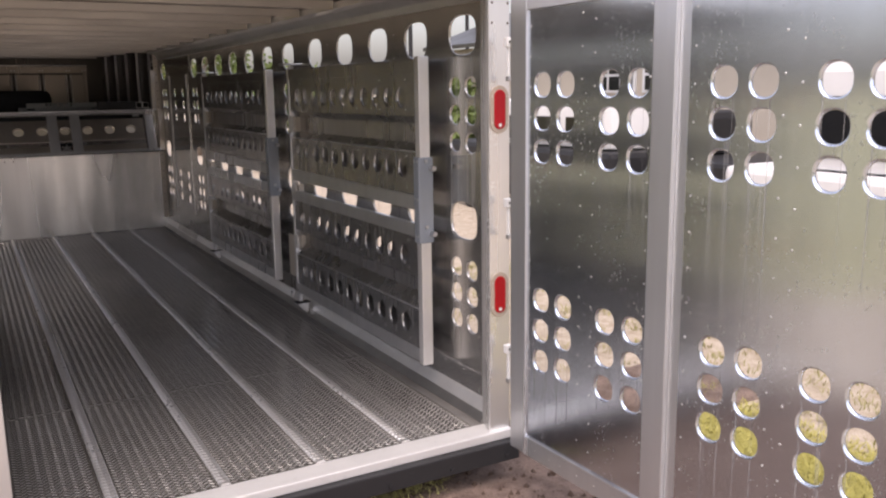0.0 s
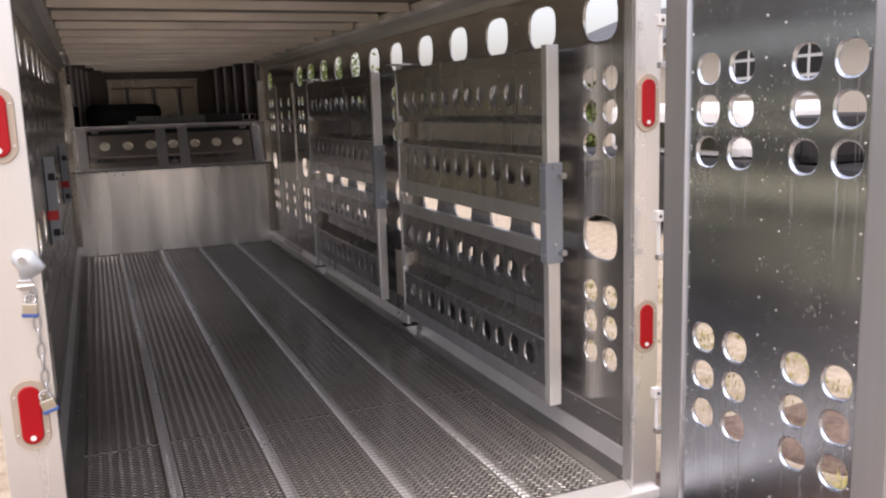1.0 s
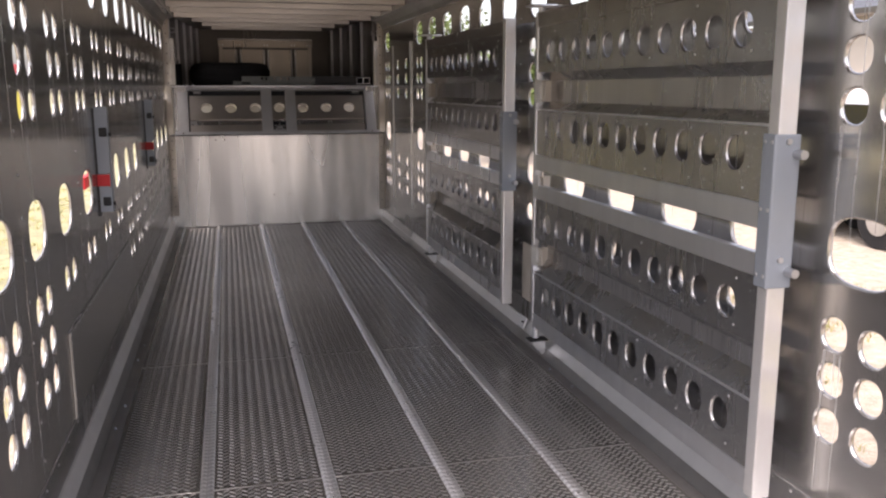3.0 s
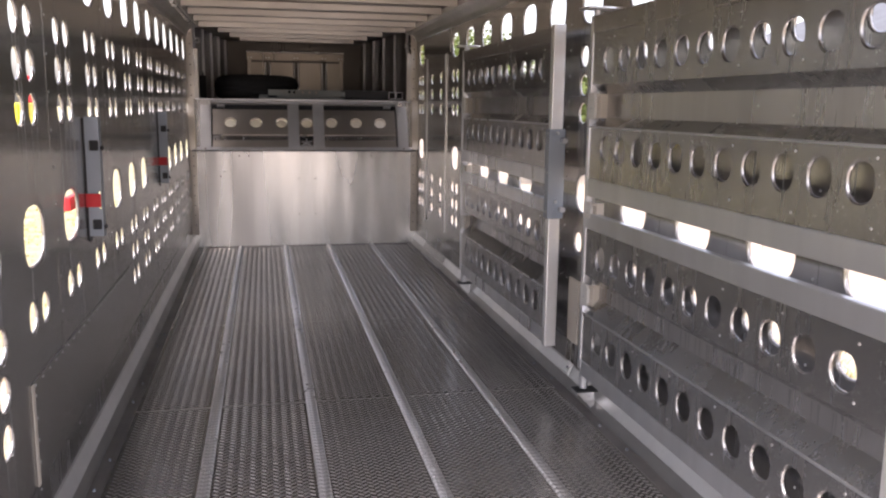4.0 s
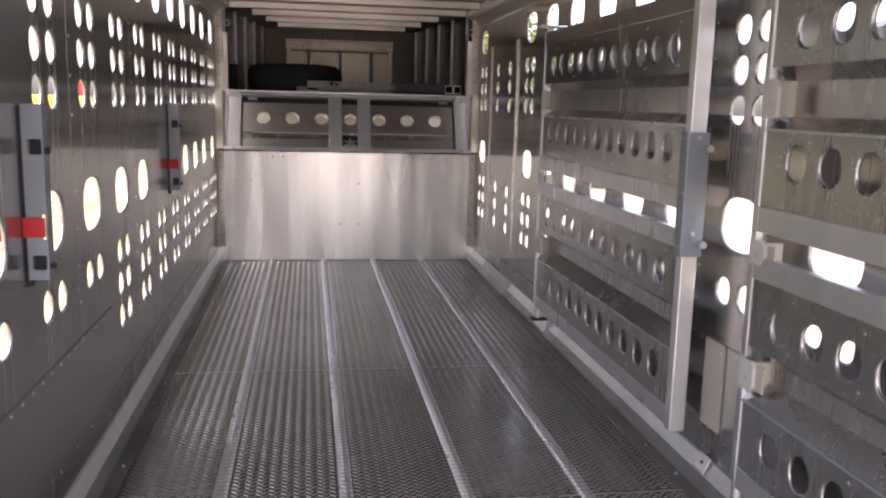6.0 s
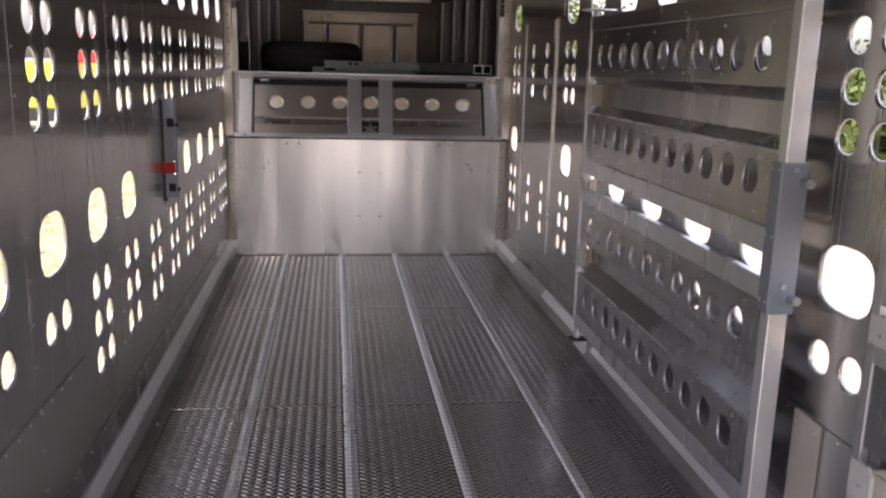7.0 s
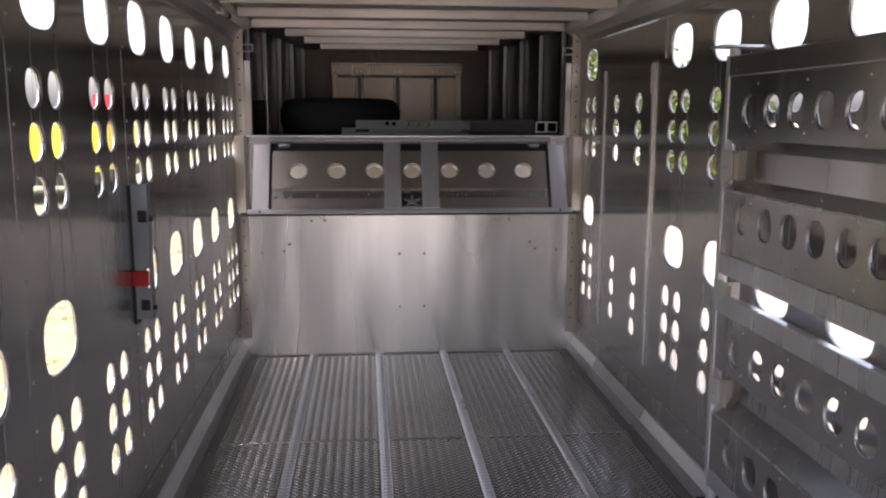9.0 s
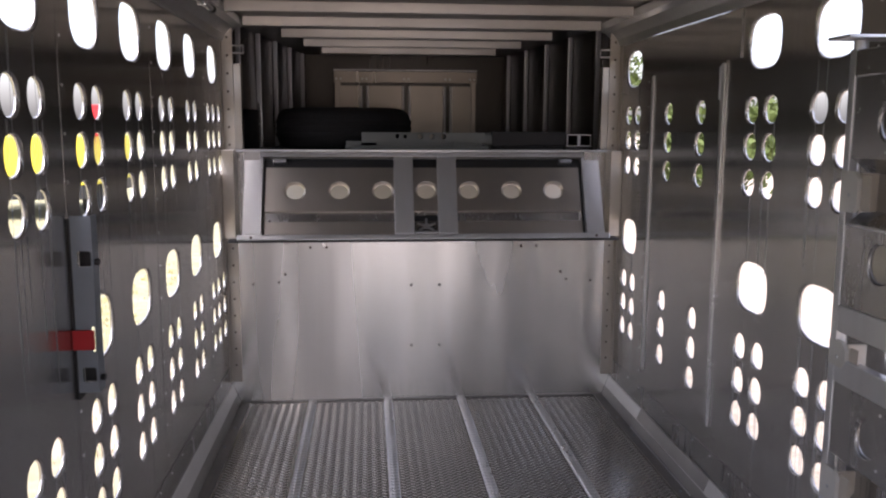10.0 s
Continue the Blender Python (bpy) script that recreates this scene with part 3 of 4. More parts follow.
for x in RIBS:
    for y0, y1 in zip(SEAMS, SEAMS[1:]):
        part("floor_rib", prism([(x - 0.026, -0.01), (x + 0.026, -0.01), (x + 0.025, 0.006), (x + 0.016, 0.014), (x - 0.016, 0.014), (x - 0.025, 0.006)], y0 + 0.0015, y1 - 0.0015), RIBM, floor, "worn bright raised rib")
    verts, faces = [], []
    for c in range(int((Y1 - 0.14) / 0.036)):
        y = 0.11 + c * 0.036
        for s in (-1, 1):
            k, hh = len(verts), 0.0195
            e = x + s * 0.002
            verts += [(e, y, 0.0138), (e, y + 0.018, 0.0138), (x + s * 0.028, y + 0.036, 0.003), (x + s * 0.028, y + 0.018, 0.003),
                      (e, y + 0.010, hh), (x + s * 0.025, y + 0.0265, 0.0150)]
            faces += [(k, k + 3, k + 5, k + 4), (k + 1, k + 4, k + 5, k + 2), (k + 3, k + 2, k + 5), (k, k + 4, k + 1)]
    me = bpy.data.meshes.new("chevrons")
    me.from_pydata(verts, [], faces)
    me.materials.append(CHEV)
    tagged(part("chevrons", me, CHEV, floor, "chevron grips on a floor rib"), kind="stuff")
for s in (-1, 1):
    part("edge_plate", box(s * 1.121, s * 1.21, 0.09, Y1, -0.011, 0.001), EDGEM, floor, "dark dirty flat edge plate")
    pts = []
    for k in range(8):
        pts += [(s * 1.156, 0.19 + 1.05 * k, 0.001), (s * 1.146, 0.49 + 1.05 * k, 0.001)]
    heads(floor, [p for p in pts if 2.0 < p[1] < 8.2], (0, 0, 1), 0.0080, 0.011, "bolt", GREY)
for y in SEAMS[1:-1]:
    for a, b in STRIPS:
        bm, n = bmesh.new(), 22
        rows_ = []
        for i in range(n + 1):
            x = a + (b - a) * i / n
            o, w = rng.uniform(-0.003, 0.003), rng.uniform(0.003, 0.006)
            rows_.append([bm.verts.new((x, y + o - w, 0.0005)), bm.verts.new((x, y + o, 0.0035)), bm.verts.new((x, y + o + w, 0.0005))])
        for p, q in zip(rows_, rows_[1:]):
            bm.faces.new((p[0], p[1], q[1], q[0]))
            bm.faces.new((p[1], p[2], q[2], q[1]))
        part("weld_bead", bm, TREAD, floor)
sill = empty("door_sill", "bright aluminium rear door sill with black bumper", "sill", "structure")
part("sill_bar", box(-1.285, 1.285, -0.055, 0.088, -0.042, 0.006, 0.006), SILLM, sill)
part("bumper", box(-1.297, 1.297, -0.10, -0.0, -0.148, -0.044, 0.006), BLACK, sill, "black painted bumper beam")
for x in (-1.214, -0.874, -0.523, -0.175, 0.175, 0.523, 0.874, 1.214):
    part("bumper_bolt", rod((x, -0.1005, -0.115), (x, -0.109, -0.115), 0.011, 6), BLACK, sill)

# ---------------------------------------------------------------- side walls


def wall(name, side, cols, skip_low, label, opening=None):
    w = empty(name, label, "wall", "structure")
    x_of = (lambda u, v, d: Vector((side * (WX + d), u, v)))
    cuts = [Y0] + [(a + b) / 2 if b - a < 1 else (opening[0] + opening[1]) / 2 for a, b in zip(cols, cols[1:])] + [Y1]
    rivets, every = [], []
    for i, c in enumerate(cols):
        a, b = cuts[i], cuts[i + 1]
        if opening and a < opening[0] < b:
            b = opening[0]
        elif opening and b > opening[1] > a:
            a = opening[1]
        holes = [(c, TOP, *OVAL)] + ([(c, MID, *OVAL)] if c != LEFT_COLS[9] else [])
        for v in UP:
            holes += [(c + o, v, *HOLE) for o in (TRIPLE if c == LEFT_COLS[-1] else (-PAIR, PAIR))]
        for n, v in enumerate(LOW):
            if n and skip_low[0] < c < skip_low[1]:
                continue
            holes += [(c + o, v, *HOLE) for o in (TRIPLE if c == LEFT_COLS[-1] else (-PAIR, PAIR))]
        every += holes
        part("wall_sheet", sheet(a + 0.0006, b - 0.0006, 0.02, ROOF - 0.02, holes, x_of), SHEET, w)
        if i % 2 == 0 and i:
            part("lap_strip", box(side * (WX - 0.0010), side * (WX - 0.0002), a - 0.004, a + 0.034, 0.27, 2.05, 0.0004), SHEET, w)
        rivets += [(side * (WX - 0.0010), a + 0.018, 0.33 + 0.14 * k) for k in range(14) if i % 2 == 0]
        rivets += [(side * WX, a + 0.018 + (b - a) * q / 4, 2.27) for q in range(4)]
    tagged(part("run_marks", run_marks([h for h in every if h[1] > 0.6], x_of, 20 + side, 0.75, 0.55, 2.6, HAZE), HAZE, w), kind="stuff")
    # kick strip and bottom rail
    part("kick_strip", box(side * (WX - 0.0022), side * WX, Y0, Y1 - 0.01, 0.124, 0.248, 0.0012), GATEM, w, "riveted kick strip")
    # Pale strip puts the kick strip's bright top edge into colour.
    part("edge_line", box(side * (WX - 0.0030), side * (WX - 0.0002), Y0, Y1 - 0.01, 0.2485, 0.2515, 0.0005), RUNS, w, "thin pale strip for the bright top edge of the kick strip")
    rivets += [(side * (WX - 0.0022), Y0 + 0.06 + 0.21 * k, 0.228) for k in range(39)]
    part("bottom_rail", prism([(side * x, z) for x, z in ((1.236, 0.058), (1.199, 0.058), (1.200, 0.062), (1.226, 0.120), (1.236, 0.124))], Y0, Y1 - 0.004), RAILM, w, "light aluminium bottom rail")
    part("rail_toe", prism([(side * x, z) for x, z in ((1.236, 0.0015), (1.178, 0.0015), (1.179, 0.010), (1.198, 0.0575), (1.236, 0.0575))], Y0, Y1 - 0.004), TOE, w, "dirty foot of the rail, darkened for its shade")
    part("top_rail", prism([(side * x, z) for x, z in ((1.232, 2.26), (1.222, 2.262), (1.208, 2.30), (1.16, 2.345), (1.115, 2.36), (1.11, 2.40), (1.232, 2.40))], Y0, Y1 + 0.1), RAILM, w, "aluminium top rail under the roof")
    rivets = [r for r in rivets if r[1] < Y1 - 0.03]
    tagged(part("rivets", dots(rivets, (-side, 0, 0)), RIVET, w), kind="stuff")
    return w


wall("wall_left", -1, LEFT_COLS, (1.7, 3.9), "punched aluminium side wall with rows of ventilation holes")
wall("wall_right", 1, RIGHT_COLS, (1.9, 3.9), "punched aluminium side wall behind two folded gates", (6.70, 7.72))
# escape door in the right wall
door_x = (lambda u, v, d: Vector((WX - 0.004 + d, u, v)))
holes = [(y, z, *HOLE) for y in (6.973, 7.408) for z in UP + LOW]
esc = empty("door_2", "closed flush aluminium escape door with ventilation holes", "door", "structure")
part("door_leaf", sheet(6.7005, 7.7195, 0.3505, 2.0515, holes, door_x), SHEET, esc)
part("door_edge", box(WX - 0.012, WX - 0.003, 6.705, 6.738, 0.36, 2.04, 0.002), POSTM, esc)
part("door_edge", box(WX - 0.012, WX - 0.003, 7.645, 7.675, 0.36, 2.04, 0.002), POSTM, esc)
part("door_header", box(WX - 0.007, WX + 0.006, 6.56, 7.86, 2.052, 2.258, 0.001), SHEET, esc, "flat header cover over the door")
part("door_stop", box(WX - 0.016, WX - 0.0075, 6.735, 6.75, 1.88, 2.03, 0.002), EXTR, esc)
# Bright strip stands for the glint on the rail's worn foot edge.
part("worn_glint_strip", box(1.1725, 1.1775, 6.73, 7.67, 0.002, 0.012, 0.001), EXTR, esc, "worn strip at the floor, bright for the glint on it")
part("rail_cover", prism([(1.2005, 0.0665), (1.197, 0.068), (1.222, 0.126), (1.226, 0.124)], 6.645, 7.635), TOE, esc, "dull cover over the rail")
part("door_threshold", box(WX, WX + 0.03, 6.701, 7.719, 0.02, 0.35), SHEET, esc)

# wheel-well cover plates low on both walls
for s in (-1, 1):
    cover = empty("cover_plate", "riveted aluminium wheel-well cover plate low on the wall", "cover plate")
    part("plate", box(s * (WX - 0.0022), s * (WX - 0.0005), PLATE[0], PLATE[1], 0.252, 0.612, 0.0006), SHEET, cover)
    part("edge_line", box(s * (WX - 0.0034), s * (WX - 0.0006), PLATE[0], PLATE[1], 0.6125, 0.6165, 0.0006), RUNS, cover, "pale line of sealant")
    part("edge_strip", box(s * (WX - 0.007), s * (WX - 0.0017), PLATE[0] - 0.008, PLATE[0] + 0.022, 0.252, 0.612, 0.002), TAN, cover, "tan sealed edge strip")
    pts = [(s * (WX - 0.0022), PLATE[0] + 0.05 + 0.1 * k, 0.597) for k in range(20)] + [(s * (WX - 0.0022), PLATE[0] + 0.05, 0.32 + 0.08 * k) for k in range(4)]
    heads(cover, pts, (-s, 0, 0))

patch = empty("joint_plate", "pale tan upright joint plate low on the wall between gates", "plate")
part("plate", box(WX - 0.012, WX - 0.0024, 3.145, 3.30, 0.252, 0.615, 0.003), TAN, patch)
heads(patch, [(WX - 0.012, y, z) for y in (3.165, 3.28) for z in (0.29, 0.43, 0.58)], (-1, 0, 0), 0.005)
tab = empty("rail_tab", "small white screwed tab on the bottom rail", "bracket")
part("tab", prism([(1.187, 0.085), (1.194, 0.068), (1.2225, 0.132), (1.214, 0.140)], 3.17, 3.255), NYLON, tab)
part("screw", rod((1.200, 3.20, 0.1115), (1.191, 3.20, 0.1155), 0.006, 8), BLACK, tab)

# ---------------------------------------------------------------- roof
roof = empty("ceiling", "aluminium roof underside with cross bows", "ceiling", "structure")
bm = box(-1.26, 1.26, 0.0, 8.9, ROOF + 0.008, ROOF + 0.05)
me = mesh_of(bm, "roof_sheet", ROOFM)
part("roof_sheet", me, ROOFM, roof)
bm = bmesh.new()
BOWS = [10.26 - 0.65 * k for k in range(16)]
for y in BOWS:
    bx = 1.10 if y < 8.4 else 1.02 - 0.155 * (y - 8.4)
    prof = [(y - 0.010, ROOF + 0.008), (y - 0.004, 2.362), (y - 0.002, 2.355), (y + 0.040, 2.355), (y + 0.042, 2.362), (y + 0.052, ROOF + 0.008)]
    a = [bm.verts.new((-bx, yy, zz)) for yy, zz in prof]
    b = [bm.verts.new((bx, yy, zz)) for yy, zz in prof]
    for i in range(6):
        bm.faces.new((a[i], a[(i + 1) % 6], b[(i + 1) % 6], b[i]))
    bm.faces.new(a)
    bm.faces.new(b[::-1])
part("roof_bows", bm, BOWM, roof, "row of cross bows, coloured paler as if lit")
header = empty("door_header", "aluminium header beam over the rear opening", "header", "structure")
part("beam", box(-1.285, 1.285, -0.05, 0.10, 2.27, 2.47, 0.01), EXTR, header)

pipe = empty("conduit_pipe", "thin metal conduit with a black end cap under the roof", "pipe")
part("tube", rod((-1.128, 5.9, 2.334), (-1.128, 7.42, 2.334), 0.015, 14), EXTR, pipe)
part("end_cap", rod((-1.128, 7.4205, 2.334), (-1.128, 7.47, 2.334), 0.019, 14), BLACK, pipe)
for y in (6.1, 7.2):
    part("clip", box(-1.150, -1.106, y - 0.012, y + 0.012, 2.316, 2.354, 0.003), STEEL, pipe)

# ---------------------------------------------------------------- front wall
front = empty("wall_front", "brushed aluminium front bulkhead with screw heads", "wall", "structure")
part("bulkhead", box(-1.26, 1.26, Y1, Y1 + 0.03, -0.01, 1.07), PANEL, front)
for s in (-1, 1):
    ob = part("corner_angle", prism([(s * 1.234, 0), (s * 1.165, 0), (s * 1.165, 0.004), (s * 1.230, 0.004), (s * 1.230, 0.05), (s * 1.234, 0.05)], 0, 1), CORNER, front)
    ob.data.transform(Matrix(((1, 0, 0, 0), (0, 0, -1, Y1 - 0.002), (0, 2.2, 0, 0.14), (0, 0, 0, 1))))
    pts = [(s * 1.198, Y1 - 0.006, 0.25 + 0.107 * k) for k in range(20)]
    heads(front, pts, (0, -1, 0), 0.008, 0.004, "rivet", SCREW)
part("floor_seam", box(-1.19, 1.19, Y1 - 0.012, Y1 - 0.0005, 0.0015, 0.009, 0.002), EDGEM, front, "dirty seam along the floor")
pts = [(x, Y1, z) for x in (-0.086, 0.095) for z in (0.752, 0.357)]
pts += [(s * x, Y1, z) for s in (-1, 1) for x, z in ((1.08, 0.77), (0.88, 0.83), (0.92, 0.78), (0.72, 1.0), (0.62, 1.0))]
heads(front, pts, (0, -1, 0), 0.0095, 0.005, "screw", SCREW)

for s in (-1, 1):
    lv = empty("wall_louvre", "pressed aluminium louvre of fine horizontal slats on the wall", "louvre", group="wall louvres")
    for k in range(8):
        z = 1.20 + 0.024 * k
        part("slat", prism([(s * 1.2345, z), (s * 1.230, z + 0.002), (s * 1.2345, z + 0.012)], 7.86, 8.12), SHEET, lv)

# nose compartment over the bulkhead
NY, NX = 11.0, 0.93
nose = empty("nose_compartment", "aluminium nose compartment with ribbed tapering sides, coloured dark for its shade", "compartment", "structure")
for s in (-1, 1):
    part("cheek_strip", box(s * 1.162, s * 1.234, 8.20, Y1 + 0.0305, 1.073, 1.61, 0.003), CORNER, nose)
    part("cheek_filler", box(s * 1.02, s * 1.161, Y1 + 0.012, Y1 + 0.030, 1.073, 1.597), GATEM, nose)
part("underside", box(-1.235, 1.235, 8.80, 8.82, 1.24, 1.558), WALLBOARD, nose, "pale painted back panel")
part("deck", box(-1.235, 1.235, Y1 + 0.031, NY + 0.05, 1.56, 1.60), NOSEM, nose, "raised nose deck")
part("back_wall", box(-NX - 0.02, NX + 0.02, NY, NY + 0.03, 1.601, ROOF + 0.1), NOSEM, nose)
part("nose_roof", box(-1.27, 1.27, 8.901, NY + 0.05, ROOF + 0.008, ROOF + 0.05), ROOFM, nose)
for s in (-1, 1):
    bm = bmesh.new()
    a, b = Vector((s * 1.235, Y1 + 0.10, 0)), Vector((s * NX, NY, 0))
    out = Vector((s * 0.03, 0, 0))
    vs = [bm.verts.new(p + Vector((0, 0, z))) for z in (1.601, ROOF + 0.1) for p in (a, b, b + out, a + out)]
    for i in range(4):
        j = (i + 1) % 4
        bm.faces.new((vs[i], vs[j], vs[4 + j], vs[4 + i]))
    bm.faces.new(vs[:4]), bm.faces.new(vs[4:])
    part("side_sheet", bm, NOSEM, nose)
    part("post_cap", box(s * 1.118, s * 1.164, Y1 - 0.006, Y1 + 0.06, 1.613, 2.13, 0.005), BOWM, nose, "pale stop post")
    part("eye_clip", rod((s * 1.165, Y1 - 0.004, 2.19), (s * 1.10, Y1 - 0.004, 2.19), 0.006, 8), STEEL, nose)
    part("eye_clip", rod((s * 1.165, Y1 - 0.004, 2.235), (s * 1.10, Y1 - 0.004, 2.235), 0.006, 8), STEEL, nose)
    part("eye_clip", rod((s * 1.10, Y1 - 0.004, 2.186), (s * 1.10, Y1 - 0.004, 2.239), 0.006, 8), STEEL, nose)
    part("post_filler", box(s * 1.20, s * 1.265, Y1 + 0.031, Y1 + 0.12, 1.601, ROOF + 0.1), EXTR, nose)
    d = (b - a).normalized()
    for k in range(5):
        c = a + (b - a) * (0.10 + 0.205 * k)
        bm = box(-0.016, 0.016, -0.011, 0.011, 1.602, ROOF, 0.004)
        bmesh.ops.transform(bm, matrix=Matrix.Translation((c.x - s * 0.02, c.y, 0)) @ Matrix.Rotation(math.atan2(-d.x, d.y), 4, "Z"), verts=bm.verts)
        part("side_rib", bm, EXTR, nose)
hatch = empty("nose_panel", "pale ribbed aluminium access panel on the nose wall", "panel")
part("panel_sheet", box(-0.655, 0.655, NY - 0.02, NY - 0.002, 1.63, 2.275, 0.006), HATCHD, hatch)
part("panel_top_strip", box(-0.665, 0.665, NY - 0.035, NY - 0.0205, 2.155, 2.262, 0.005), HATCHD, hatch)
part("panel_lip", box(-0.665, 0.665, NY - 0.045, NY - 0.0205, 2.263, 2.277, 0.003), RAILM, hatch, "bright upper lip")
# Raised dark strips draw the shade under the top strip and between ribs.
part("groove_shade", box(-0.60, 0.60, NY - 0.030, NY - 0.0205, 2.128, 2.154), NOSEM, hatch, "raised dark strip for the shade under the top strip")
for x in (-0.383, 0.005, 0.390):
    part("rib_shade", box(x - 0.019, x + 0.019, NY - 0.030, NY - 0.0205, 1.64, 2.127), NOSEM, hatch, "raised dark strip for the shade between ribs")
    for o in (-0.030, 0.030):
        part("panel_rib", box(x + o - 0.010, x + o + 0.010, NY - 0.055, NY - 0.0205, 1.64, 2.127, 0.007), RAILM, hatch)
for s in (-1, 1):
    part("panel_edge", box(s * 0.615, s * 0.655, NY - 0.045, NY - 0.0205, 1.64, 2.165, 0.005), HATCH, hatch)
heads(hatch, [(x + o, NY - 0.035, 2.19) for x in (-0.62, -0.383, 0.005, 0.390, 0.62) for o in (-0.02, 0.02)], (0, -1, 0), 0.010, 0.005, "rivet")

# drop gate under the nose deck
flap = empty("drop_gate", "aluminium drop gate with seven round holes and centre latch", "gate")


def slant(bm):
    """Lays a part that was drawn upright (x, depth y, z) on the gate's lean."""
    m = Matrix.Translation((0, 8.11, 1.075)) @ Matrix.Rotation(radians(-24), 4, "X")
    bmesh.ops.transform(bm, matrix=m, verts=bm.verts)
    return bm


FH = 0.575
fl = (lambda u, v, d: Vector((u, 0.03 + d, v)))
part("hole_panel", slant(sheet(-0.985, 0.985, 0.19, 0.478, [(-0.806 + 0.2705 * k, 0.325, 0.110, 0.100) for k in range(7)], fl, 0.035, 0.012, 2.2)), FLAPM, flap)
part("lower_panel", slant(box(-0.985, 0.985, 0.030, 0.045, 0.035, 0.125, 0.003)), FLAPM, flap)
part("crease_strip", slant(box(-0.985, 0.985, 0.050, 0.062, 0.126, 0.189, 0.002)), GATEM, flap, "recessed crease between the panels")
part("top_slot", slant(box(-0.985, 0.985, 0.045, 0.055, 0.480, FH - 0.03)), BLACK, flap, "dark slot")
part("bottom_frame", slant(box(-1.145, 1.145, 0, 0.05, 0, 0.035, 0.005)), EXTR, flap)
part("top_frame", slant(box(-1.145, 1.145, 0, 0.05, FH - 0.035, FH, 0.005)), EXTR, flap)
for s in (-1, 1):
    part("side_plate", slant(box(s * 1.0, s * 1.115, 0.002, 0.05, 0.036, FH - 0.036, 0.004)), EXTR, flap)
    part("side_gap", slant(box(s * 0.9855, s * 0.9995, 0.04, 0.05, 0.036, FH - 0.036)), BLACK, flap, "dark gap")
    part("centre_bar", slant(box(s * 0.075, s * 0.195, 0.0, 0.029, 0.036, FH - 0.036, 0.004)), EXTR, flap)
part("latch", slant(box(-0.07, 0.07, -0.004, 0.029, 0.036, 0.055, 0.004)), STEEL, flap)
part("latch_pocket", slant(box(-0.072, 0.072, 0.030, 0.044, 0.056, 0.16)), BLACK, flap, "dark latch pocket")
bm = bmesh.new()
for x, z in ((-0.055, 0.105), (0.055, 0.105), (-0.045, 0.06), (0.045, 0.06), (0, 0.135)):
    rod((0, 0.008, 0.085), (x, 0.012, z), 0.011, 10, bm, 0.007)
part("latch_star", slant(bm), STEEL, flap, "worn star-shaped steel latch")
part("latch_nut", slant(rod((0, -0.008, 0.085), (0, 0.018, 0.085), 0.018, 6)), STEEL, flap)
for s in (-1, 1):
    part("slot_clip", slant(box(s * 0.86, s * 0.94, 0.006, 0.05, FH - 0.070, FH - 0.046, 0.004)), STEEL, flap)
    heads(flap, [(s * 1.06, 8.115, 1.090), (s * 1.06, 8.335, 1.588)], (0, -1, 0), 0.009, 0.005, "screw", SCREW)
part("deck_lip", box(-1.2, 1.2, Y1 - 0.01, Y1 + 0.10, 1.598, 1.612, 0.003), EXTR, flap)
# Black strip stands for the shade in the gap below the gate.
part("shadow_gap", box(-1.2, 1.2, 8.10, Y1 - 0.001, 1.060, 1.072, 0.002), BLACK, flap, "dark strip for the shadow gap under the drop gate")

# things on the nose deck
DECK = 1.601


def lathe(profile, sides=48):
    """Turns (radius, z) pairs round the z axis."""
    bm = bmesh.new()
    rings = [[bm.verts.new((r * math.cos(2 * math.pi * i / sides), r * math.sin(2 * math.pi * i / sides), z)) for i in range(sides)] for r, z in profile]
    for a, b in zip(rings, rings[1:] + rings[:1]):
        for i in range(sides):
            j = (i + 1) % sides
            bm.faces.new((a[i], a[j], b[j], b[i]))
    return bm


tyre = empty("spare_tyre", "black spare truck tyre lying flat on the deck", "tyre")
tyre.location = (-0.52, 9.05, DECK)
part("tyre_body", lathe([(0.29, 0.03), (0.36, 0.0), (0.42, 0.012), (0.455, 0.045), (0.468, 0.09), (0.471, 0.14), (0.468, 0.19), (0.455, 0.235), (0.42, 0.268), (0.36, 0.28), (0.29, 0.25), (0.275, 0.14)]), RUBBER, tyre, smooth=True)
part("rim", lathe([(0.274, 0.05), (0.274, 0.23), (0.25, 0.22), (0.23, 0.12), (0.09, 0.12), (0.09, 0.10), (0.25, 0.06)]), STEEL, tyre, "dull steel wheel rim", smooth=True)
for k in range(3):
    z = 0.083 + 0.042 * k
    part("tread_groove", lathe([(0.467, z), (0.4735, z + 0.006), (0.4735, z + 0.026), (0.467, z + 0.032)]), RUBBER, tyre)
jack = empty("landing_jack", "grey perforated steel jack beam lying on the deck", "jack")
bm = sheet(-0.395, 0.40, 1.652, 1.718, [(-0.165, 1.695, 0.030, 0.030), (-0.115, 1.692, 0.026, 0.026), (-0.02, 1.692, 0.032, 0.032), (0.055, 1.692, 0.032, 0.032), (0.13, 1.692, 0.032, 0.032)], lambda u, v, d: Vector((u, 8.46 + d, v)), 0.09, 0.002)
part("channel", bm, JACKP, jack)
part("base_flange", box(-0.50, 0.42, 8.44, 8.60, DECK, 1.634, 0.004), JACKP, jack)
part("web", box(-0.30, 0.38, 8.475, 8.55, 1.6345, 1.6515, 0.002), JACKP, jack)
part("end_block", box(-0.495, -0.397, 8.45, 8.56, 1.6345, 1.662, 0.004), JACKP, jack)
part("collar", rod((0.40, 8.505, 1.672), (0.445, 8.505, 1.672), 0.046), JACKP, jack)
